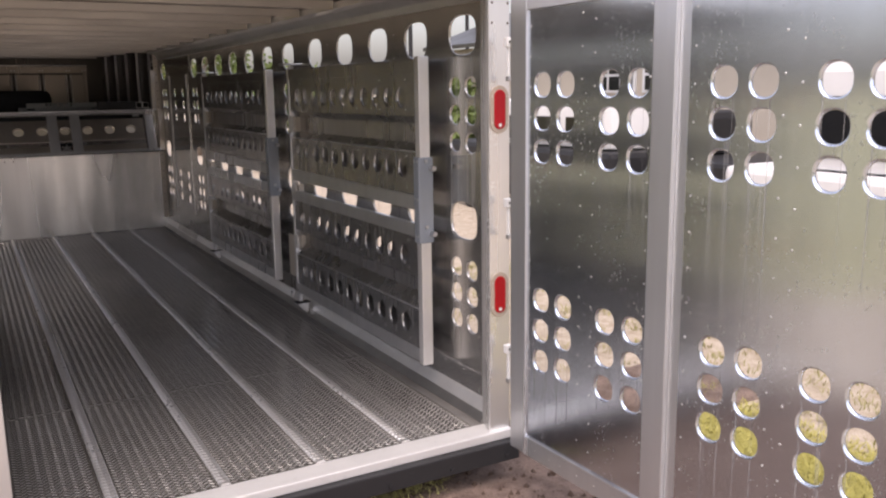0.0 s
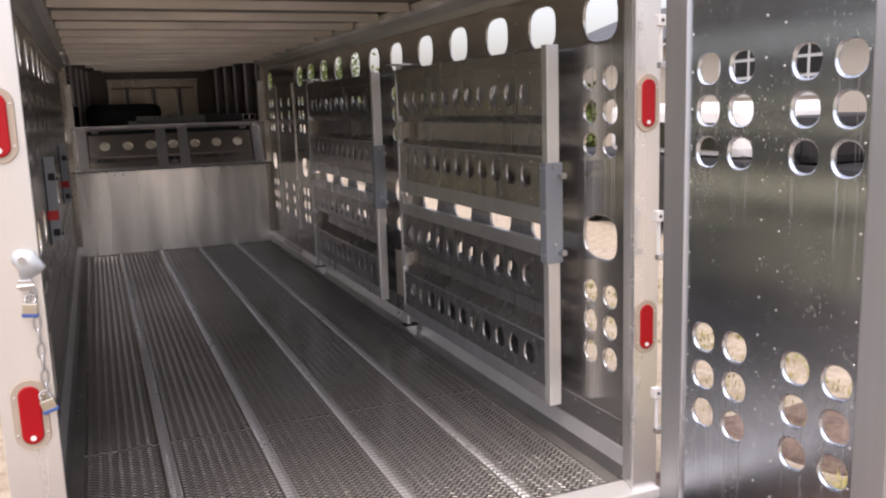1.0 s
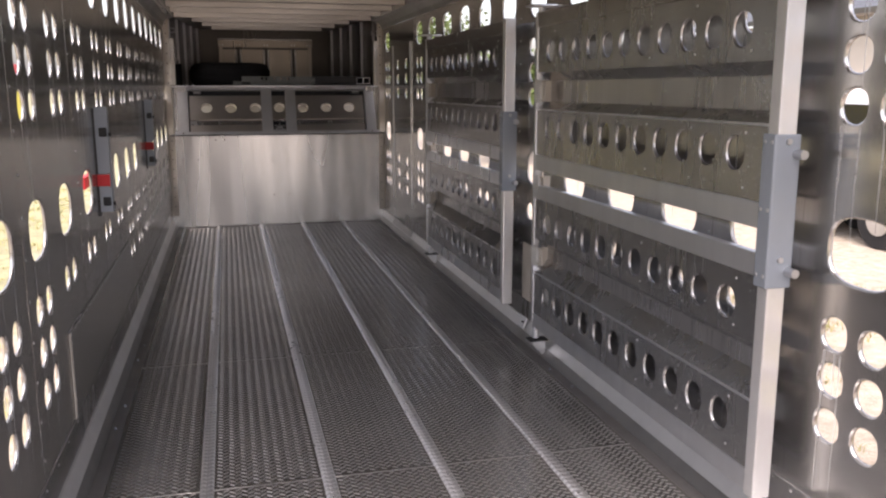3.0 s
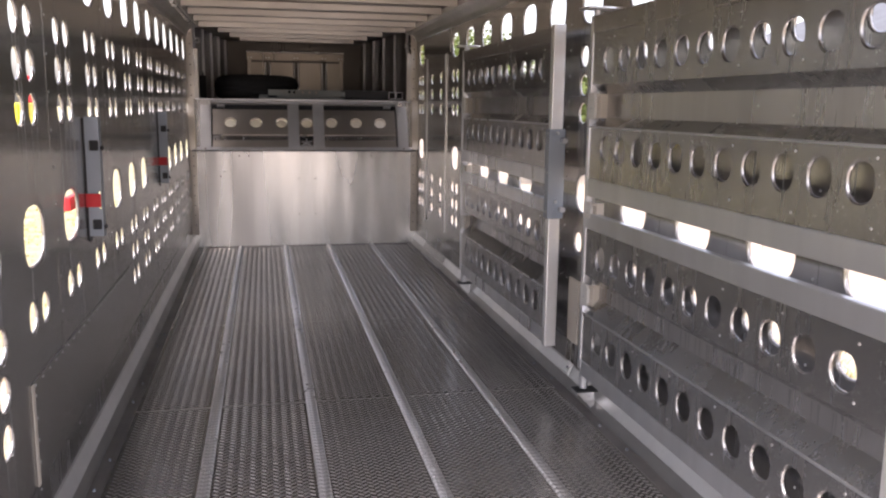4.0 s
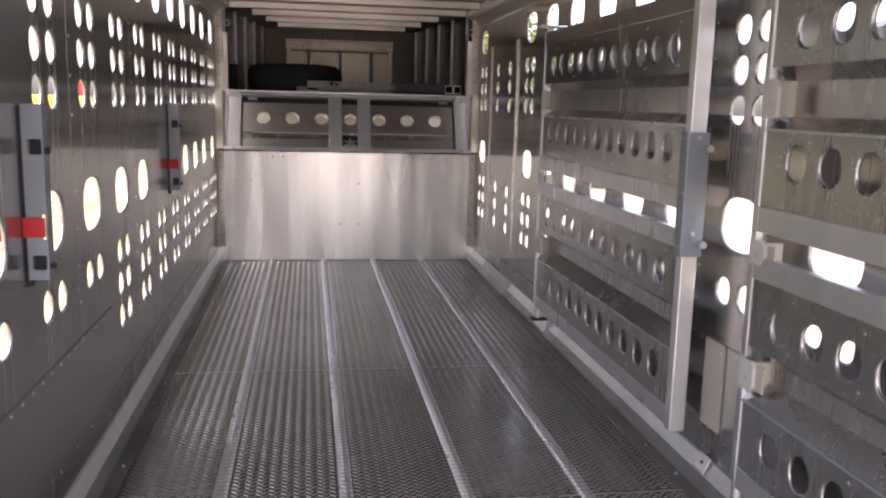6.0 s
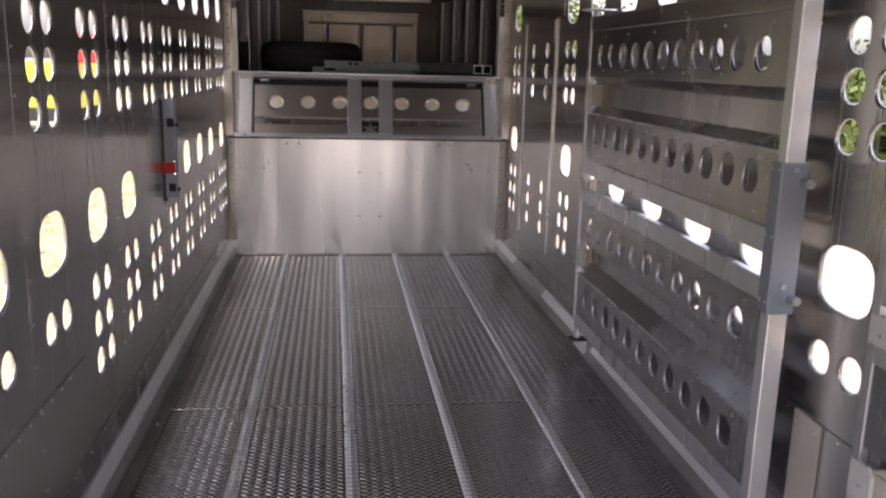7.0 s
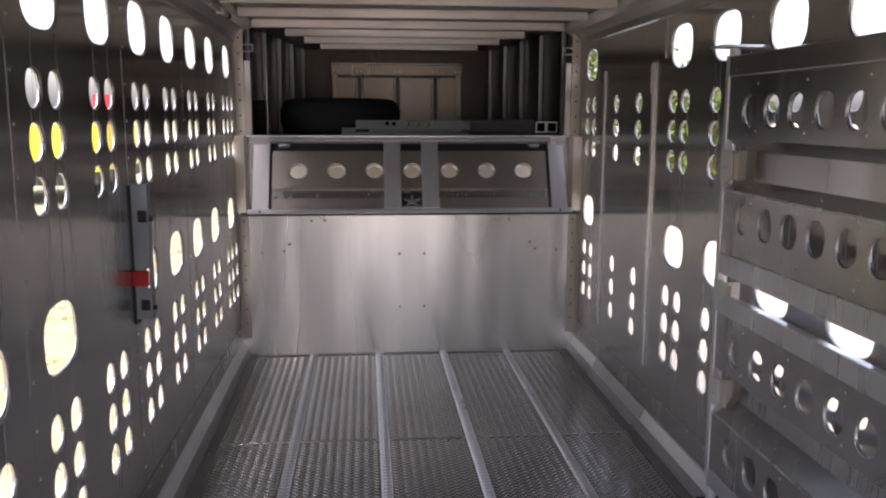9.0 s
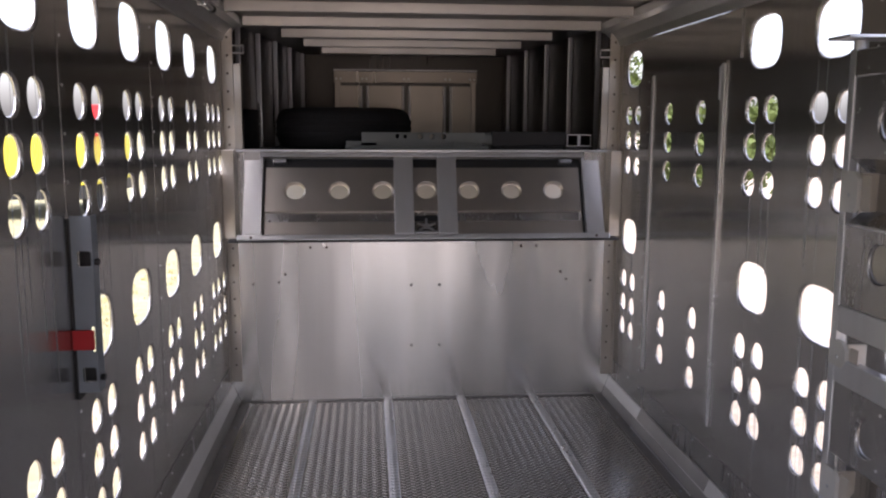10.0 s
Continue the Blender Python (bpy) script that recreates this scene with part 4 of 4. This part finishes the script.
for x in (0.20, 0.235, 0.265):
    part("nut", rod((x, 8.436, 1.642), (x, 8.460, 1.642), 0.013, 6), JACKP, jack)
bar = empty("steel_beam", "black rectangular steel beam lying across the deck", "beam")
part("beam", box(0.447, 0.934, 8.47, 8.57, DECK + 0.03, DECK + 0.125, 0.006), BLACK, bar)
part("beam_foot", box(0.455, 0.92, 8.475, 8.565, DECK, DECK + 0.0295, 0.003), BLACK, bar)
for x0 in (0.938, 1.020):
    tube = empty("square_tube", "hollow square steel tube with a bright cut end", "tube", group="tubes on the nose deck")
    w, t, y0, y1, z0 = 0.078, 0.006, 8.46, 9.60, DECK + 0.03
    bm = box(x0, x0 + w, y0, y1, z0, z0 + t)
    box(x0, x0 + w, y0, y1, z0 + w - t, z0 + w, 0, bm)
    box(x0, x0 + t, y0, y1, z0 + t, z0 + w - t, 0, bm)
    box(x0 + w - t, x0 + w, y0, y1, z0 + t, z0 + w - t, 0, bm)
    part("tube_wall", bm, BLACK, tube)
    bm = box(x0, x0 + w, y0 - 0.004, y0, z0, z0 + t)
    box(x0, x0 + w, y0 - 0.004, y0, z0 + w - t, z0 + w, 0, bm)
    box(x0, x0 + t, y0 - 0.004, y0, z0 + t, z0 + w - t, 0, bm)
    box(x0 + w - t, x0 + w, y0 - 0.004, y0, z0 + t, z0 + w - t, 0, bm)
    part("cut_end", bm, EXTR, tube, "bright cut end")
bearer = empty("timber_bearer", "dark timber bearer under the tubes", "timber")
part("timber", box(0.936, 1.12, 8.48, 8.62, DECK, DECK + 0.0295, 0.004), BLACK, bearer)
mat_roll = empty("rubber_mat_roll", "rolled black rubber mat standing on the deck", "mat")
part("roll", rod((-1.12, 8.70, DECK), (-1.12, 8.70, DECK + 0.26), 0.055, 20), RUBBER, mat_roll)

rod_thing = empty("loose_rod", "thin steel rod lying on the floor along the rail", "rod")
part("shaft", rod((1.188, 6.70, 0.0075), (1.190, 7.62, 0.0075), 0.0062, 10), STEEL, rod_thing)
part("bent_end", rod((1.188, 6.70, 0.0075), (1.174, 6.66, 0.0075), 0.0062, 10), STEEL, rod_thing)

# ---------------------------------------------------------------- folded swing gates
GZ = {"top": 1.988, "s1": (1.667, 1.905), "r1": (1.465, 1.667), "s2": (1.215, 1.465), "b2": (1.127, 1.215), "b3": (0.967, 1.048), "s3": (0.735, 0.967), "r2": (0.537, 0.735), "s4": (0.293, 0.537)}
GX, GB = 1.105, 1.165
GL = 2.23


def swing_gate():
    """A gate folded against the wall; y runs from its free post at 0 to its hinge pipe at GL."""
    g = empty("swing_gate", "folded aluminium livestock gate with four rows of holes", "gate", group="folded gates")
    at = (lambda u, v, d: Vector((GX + d, u, v)))
    y0, y1 = 0.055, GL - 0.045
    for key, row in (("s1", 1.775), ("s2", 1.367), ("s3", 0.842), ("s4", 0.422)):
        z0, z1 = GZ[key]
        part("hole_strip", sheet(y0, y1, z0, z1, [(0.258 + 0.1745 * k, row, 0.106, 0.112) for k in range(11)], at, 0.013, 0.006, 2.2), GATEM, g)
        pts = [(GX, 0.20 + 0.348 * k, z0 + 0.035) for k in range(6)] + [(GX, 0.20 + 0.348 * k, z1 - 0.03) for k in range(6)]
        heads(g, pts, (-1, 0, 0), 0.0055, 0.0025)
    for key in ("r1", "r2"):
        z0, z1 = GZ[key]
        low = 0.045 if key == "r1" else 0.082
        part("upper_slope", prism([(GX + 0.003, z1 + 0.001), (GB, z1 - 0.046), (GB + 0.003, z1 - 0.042), (GX + 0.006, z1 + 0.004)], y0, y1), GATEM, g)
        part("back_plate", box(GB, GB + 0.003, y0, y1, z0 + low, z1 - 0.046), BACKP, g, "recessed plate between the strips")
        rows = [(y0 + 0.05 + 0.055 * n, z1 - 0.046, 0.10, 0.0) for n in range(38)]
        if key == "r2":
            tagged(part("grime", run_marks(rows, lambda u, v, d: Vector((GB + d, u, v)), 8, 0.55, z1 - z0 - low - 0.05, 2.6, GRIME), GRIME, g), kind="stuff")
        part("lower_slope", prism([(GB, z0 + low), (GX + 0.001, z0 + 0.002), (GX + 0.001, z0 - 0.001), (GB + 0.003, z0 + low - 0.004)], y0, y1), LEDGE, g, "worn sloping ledge")
        # Bright strip draws the highlight along the ledge's front edge.
        part("highlight_lip", box(GX - 0.0040, GX + 0.003, y0, y1, z0 - 0.004, z0 + 0.005, 0.0015), EXTR, g, "bright strip for the ledge's edge highlight")
    part("top_tube", box(GX - 0.006, GX + 0.055, y0, y1, 1.906, GZ["top"], 0.006), GATEM, g)
    part("bottom_tube", box(GX - 0.004, GX + 0.045, y0, y1, 0.213, 0.292, 0.005), EXTR, g)
    for key in ("b2", "b3"):
        z0, z1 = GZ[key]
        part("slot_bar", box(GX - 0.005, GX + 0.03, y0, y1, z0 + 0.001, z1 - 0.001, 0.004), EXTR, g, "light bar beside the slot")
    part("free_post", box(1.086, 1.152, 0, 0.054, 0.212, GZ["top"] + 0.01, 0.005), RAILM, g, "bright square end post")
    part("hinge_pipe", rod((1.14, GL, 0.125), (1.14, GL, 2.02), 0.021, 18), EXTR, g)
    part("pipe_cover", box(1.10, 1.128, GL - 0.044, GL - 0.012, 0.24, 1.99, 0.003), EXTR, g)
    for z, h in ((1.565, 0.062), (1.06, 0.040), (0.635, 0.055)):
        plate = prism([(GL - 0.105, z - h + 0.022), (GL - 0.085, z - h), (GL - 0.014, z - h), (GL - 0.014, z + h), (GL - 0.085, z + h), (GL - 0.105, z + h - 0.022)], 1.098, 1.110)
        plate.transform(Matrix(((0, 1, 0, 0), (1, 0, 0, 0), (0, 0, 1, 0), (0, 0, 0, 1))))
        bmesh.ops.recalc_face_normals(plate, faces=plate.faces[:])
        b = part("hinge_bracket", plate, CAST, g, "pale cast hinge bracket")
        part("bracket_web", box(1.1105, 1.170, GL - 0.100, GL - 0.088, z - h + 0.004, z + h - 0.004, 0.002), TAN, b)
        part("bracket_wing", box(1.1105, 1.118, GL - 0.150, GL - 0.1055, z - h + 0.010, z + h - 0.010, 0.002), TAN, b, "tan inner wing")
        heads(b, [(1.098, GL - 0.060, z - 0.010)], (-1, 0, 0), 0.007, 0.003, "bolt", STEEL)
    lp = part("latch_plate", box(1.074, 1.168, -0.004, 0.062, 0.945, 1.44, 0.006), GREY, g, "blue-grey painted latch plate")
    for z in (1.377, 1.000):
        part("bolt", rod((1.152, -0.005, z), (1.152, -0.045, z), 0.015, 10), STEEL, lp)
        part("bolt_head", rod((1.120, -0.0045, z + 0.04), (1.120, -0.013, z + 0.04), 0.010, 6), STEEL, lp)
    heads(lp, [(1.074, yy, zz) for yy in (0.012, 0.048) for zz in (0.985, 1.20, 1.415)], (-1, 0, 0), 0.0075, 0.003, "bolt_head", STEEL)
    return g


gate = swing_gate()
gate.location = (0, 0.585, 0)
copy_thing(gate, pose(0, 3.288, 0))
for y in (2.815, 5.518):
    foot = empty("pivot_bracket", "black pivot bracket with a steel pin under a gate", "bracket", group="gate pivots")
    part("base", box(1.092, 1.205, y - 0.045, y + 0.040, 0.112, 0.120, 0.002), BLACK, foot)
    part("lip", box(1.092, 1.096, y - 0.045, y + 0.040, 0.094, 0.1115, 0.001), STEEL, foot, "bent bright front lip")
    part("cheek", prism([(1.186, 0.111), (1.100, 0.111), (1.168, 0.030), (1.186, 0.045)], y - 0.043, y - 0.037), STEEL, foot)
    part("cheek", prism([(1.186, 0.111), (1.100, 0.111), (1.168, 0.030), (1.186, 0.045)], y + 0.032, y + 0.038), STEEL, foot)
    cap = empty("gate_top_plate", "flat aluminium pivot plate at the gate's top", "bracket", group="gate pivots")
    part("plate", box(1.06, 1.234, y - 0.07, y + 0.05, 2.021, 2.031, 0.003), EXTR, cap)

# ---------------------------------------------------------------- latch posts on the left wall
for y in (2.865, 5.555):
    k = empty("latch_keeper", "blue-grey steel gate keeper with a red pull on the wall", "latch", group="gate keepers")
    face = sheet(-1.226, -1.166, 0.958, 1.492, [(-1.191, 1.365, 0.040, 0.046), (-1.193, 1.012, 0.040, 0.046), (-1.176, 1.122, 0.010, 0.078)], lambda u, v, d: Vector((u, y + d, v)), 0.006, 0.001, 7.0)
    c = part("face_plate", face, GREY, k)
    part("return_lip", box(-1.172, -1.166, y + 0.0065, y + 0.055, 0.958, 1.492, 0.001), GREY, k)
    part("wall_lip", box(-1.234, -1.226, y + 0.004, y + 0.055, 0.935, 1.485, 0.001), BLACK, k, "dark rubber gasket")
    for x, z in ((-1.191, 1.365), (-1.193, 1.012)):
        part("socket", box(x - 0.022, x + 0.022, y + 0.0305, y + 0.034, z - 0.026, z + 0.026), BLACK, c, "dark square socket")
        part("socket_bolt", rod((-1.166, y + 0.02, z - 0.012), (-1.153, y + 0.02, z - 0.012), 0.010, 8), BLACK, c)
    part("red_pull", box(-1.2335, -1.170, y - 0.014, y - 0.003, 1.092, 1.152, 0.003), REDP, k, "red plastic pull")
outer = empty("release_bar", "short red release bar on the trailer's outer side", "bar")
part("bar", box(-1.30, -1.27, 2.72, 2.97, 1.09, 1.15, 0.006), REDP, outer)

# ---------------------------------------------------------------- rear posts, lights, door


def oval_light(x, z):
    li = empty("tail_light", "red oval tail light in a cream bezel", "light", group="tail lights")
    yf = -0.0235

    def ring(w, h, d0, d1, power=4.2, n=40):
        bm = bmesh.new()
        loops = []
        for scale, d in ((1, d0), (0.96, d1), (0.80, d1 - 0.0005)):
            ws, hs = w * scale, h - w * (1 - scale)
            pts = []
            for i in range(n):
                a = 2 * math.pi * i / n
                r = ws / 2
                cz = (hs / 2 - r) * (1 if math.sin(a) >= 0 else -1)
                pts.append(bm.verts.new((x + r * math.cos(a), yf - d, z + cz + r * math.sin(a))))
            loops.append(pts)
        for a, b in zip(loops, loops[1:]):
            for i in range(n):
                j = (i + 1) % n
                bm.faces.new((a[i], a[j], b[j], b[i]))
        bm.faces.new(loops[-1])
        return bm

    part("bezel", ring(0.110, 0.240, 0.0, 0.007), CREAM, li, "cream rubber bezel")
    part("lens", ring(0.068, 0.198, 0.004, 0.011), LENS, li, "red ribbed lens", smooth=True)
    # White disc stands for a glint on the lens.
    part("lens_glint", rod((x, yf - 0.009, z - 0.078), (x, yf - 0.013, z - 0.078), 0.009, 12), NYLON, li)
    heads(li, [(x + sx * 0.044, yf - 0.0055, z + sz * 0.065) for sx in (-1, 1) for sz in (-1, 1)], (0, -1, 0), 0.005)


for s in (-1, 1):
    post = empty("corner_post", "bright aluminium rear corner post", "post", "structure")
    xi, xl = (1.118, 1.195) if s < 0 else (1.159, 1.219)
    part("post_face", box(s * xi, s * 1.285, -0.022, -0.0, -0.07, 2.42, 0.004), POSTM, post)
    ret = prism([(0, 0), (0.030, 0.10), (1.234 - xi, 0.10), (1.234 - xi, 0)], 0.007, 2.26)
    ret.transform(Matrix(((s, 0, 0, s * xi), (0, 0, 1, 0.0005), (0, 1, 0, 0), (0, 0, 0, 1))))
    part("post_return", ret, POSTM, post, "slanted inner return")
    part("post_flank", box(s * 1.2345, s * 1.285, 0.0005, 0.0995, 0.007, 2.26), EXTR, post)
    heads(post, [(s * x, -0.022, z) for x in (1.18, 1.272) for z in (2.134, 2.23)], (0, -1, 0), 0.007, 0.003, "screw", SCREW)
    oval_light(s * xl, 1.712)
    oval_light(s * xl, 0.774 if s < 0 else 0.755)

# the open rear door, swung a little past square
DX, DY = 1.1405, -0.15
door = empty("door_1", "open punched aluminium rear door with riveted sheets", "door", "structure")
door.matrix_world = Matrix.Translation((DX, DY, 0)) @ Matrix.Rotation(radians(1.285), 4, "Z")
at = (lambda u, v, d: Vector((d, -u, v)))
P1, P2 = (0.229, 1.029), (1.206, 2.40)
COLS1, COLS2 = (0.335, 0.499, 0.780, 0.947), (1.363, 1.5275, 1.79, 1.96, 2.22)
holes = [(u, z, *HOLE) for u in COLS1 for z in (1.830, 1.680, 1.531, 0.830, 0.681, 0.530)]
part("door_sheet", sheet(P1[0], P1[1], 0.114, 2.16, holes, at), DOORM, door)
tagged(part("run_marks", run_marks(holes, at, 3, 0.9), RUNS, door), kind="stuff")
holes = [(u, z, *HOLE) for u in COLS2 for z in (1.827, 1.683, 1.537, 0.852, 0.706, 0.558)]
part("door_sheet", sheet(P2[0], P2[1], 0.114, 2.16, holes, at), DOORM, door)
tagged(part("run_marks", run_marks(holes, at, 5, 0.9, 0.6), RUNS, door), kind="stuff")
part("hinge_stile", box(-0.004, 0.05, -0.212, -0.095, 0.015, 2.26, 0.004), EXTR, door)
part("stile_edge", box(-0.012, 0.03, -0.2285, -0.2125, 0.015, 2.26, 0.004), EXTR, door)
part("centre_stile", box(-0.014, 0.05, -1.150, -1.0295, 0.015, 2.26, 0.006), EXTR, door)
part("centre_groove", box(0.004, 0.05, -1.2055, -1.1505, 0.015, 2.26, 0.004), EXTR, door)
part("end_stile", box(-0.012, 0.05, -2.50, -2.4005, 0.015, 2.26, 0.004), EXTR, door)
for a, b in (P1, P2):
    part("bottom_rail", prism([(0.03, 0.015), (-0.006, 0.015), (-0.006, 0.104), (-0.012, 0.106), (-0.012, 0.113), (0.03, 0.113)], -b + 0.001, -a - 0.001), EXTR, door, "riveted bottom rail")
    part("top_rail", box(-0.010, 0.05, -b + 0.001, -a - 0.001, 2.161, 2.26, 0.004), EXTR, door)
pts = []
for columns in ((0.250, 0.610, 0.690, 1.008), (1.232, 1.610, 1.675, 2.375)):
    for n, u in enumerate(columns):
        pts += [(0, -u, 0.20 + 0.135 * k + 0.03 * (n % 2)) for k in range(15)]
pts += [(-0.006, -u, 0.058) for u in (0.30, 0.42, 0.50, 0.62, 0.74, 0.86, 0.97, 1.3, 1.45, 1.6, 1.75, 1.9, 2.05, 2.2, 2.35)]
heads(door, pts, (-1, 0, 0), 0.0048, 0.0024)
for z in (1.96, 1.17, 0.402):
    h = part("hinge", box(0.062, 0.098, 0.028, 0.060, z + 0.055, z + 0.100, 0.004), NYLON, door, "white hinge block")
    part("hinge_pin", rod((0.084, 0.046, z - 0.085), (0.084, 0.046, z + 0.055), 0.0085), NYLON, h)
    part("hinge_strap", box(0.074, 0.112, 0.032, 0.058, z - 0.110, z - 0.085, 0.004), STEEL, h)
    part("hinge_screw", rod((0.080, 0.029, z + 0.078), (0.080, 0.025, z + 0.078), 0.007, 8), BLACK, h)

# latch, chain and padlocks on the left corner post
lk = empty("chain_latch", "pale zinc cam latch with chain and two padlocks on the post", "latch")
outline = ((-0.032, 0.008), (-0.022, 0.027), (0.0, 0.031), (0.030, 0.026), (0.045, 0.012), (0.050, -0.012), (0.068, -0.027), (0.045, -0.050), (0.015, -0.062), (-0.012, -0.060), (-0.010, -0.022), (-0.028, -0.012))
bm = prism([(-1.167 + x, 1.290 + z) for x, z in outline], -0.050, -0.0225)
bmesh.ops.bevel(bm, geom=bm.edges[:], offset=0.004, segments=2, affect="EDGES")
part("cam_plate", bm, ZINC, lk, "pale bluish zinc casting", smooth=True)
part("cam_bolt", rod((-1.167, -0.050, 1.290), (-1.167, -0.060, 1.290), 0.013, 6), STEEL, lk)
part("hasp", box(-1.185, -1.145, -0.045, -0.0225, 1.190, 1.228, 0.006), STEEL, lk)
part("hasp_pin", rod((-1.190, -0.048, 1.205), (-1.140, -0.048, 1.205), 0.006, 10), STEEL, lk)


def padlock(x, y, z, shell, ry):
    pl = part("padlock", box(-0.023, 0.023, -0.012, 0.012, -0.022, 0.022, 0.006), BRASS, lk, "small grey padlock with a blue base")
    pl.matrix_basis = pose(x, y, z, 0, ry, 0)
    part("padlock_shell", box(-0.0245, 0.0245, -0.0135, 0.0135, -0.025, -0.012, 0.004), shell, pl)
    bm = bmesh.new()
    arc = [Vector((0.015 * math.cos(a), 0, 0.034 + 0.015 * math.sin(a))) for a in [math.pi * q / 8 for q in range(9)]]
    arc = [Vector((0.015, 0, 0.018))] + arc + [Vector((-0.015, 0, 0.018))]
    for a, b in zip(arc, arc[1:]):
        rod(a, b, 0.0042, 8, bm)
    part("shackle", bm, STEEL, pl, smooth=True)


padlock(-1.160, -0.040, 1.128, BLUEP, 6)
padlock(-1.138, -0.046, 0.806, BLUEP, -16)
link_bm = bmesh.new()
N, r = 16, 0.0034
rings = []
for i in range(N):
    a = 2 * math.pi * i / N
    cx, cz = 0.0105 * math.cos(a), 0.027 * math.sin(a)
    nx, nz = math.cos(a), math.sin(a)
    rings.append([link_bm.verts.new((cx + r * math.cos(b) * nx, r * math.sin(b), cz + r * math.cos(b) * nz)) for b in [2 * math.pi * q / 6 for q in range(6)]])
for i in range(N):
    for q in range(6):
        link_bm.faces.new((rings[i][q], rings[i][(q + 1) % 6], rings[(i + 1) % N][(q + 1) % 6], rings[(i + 1) % N][q]))
link_me = mesh_of(link_bm, "chain_link", STEEL, True)
for k in range(8):
    q = k / 7
    ob = part("chain_link", link_me, STEEL, lk)
    ob.matrix_basis = pose(-1.148 + 0.008 * q, -0.040, 1.172 - 0.318 * q, 0, 0, 90 * (k % 2) + 10)
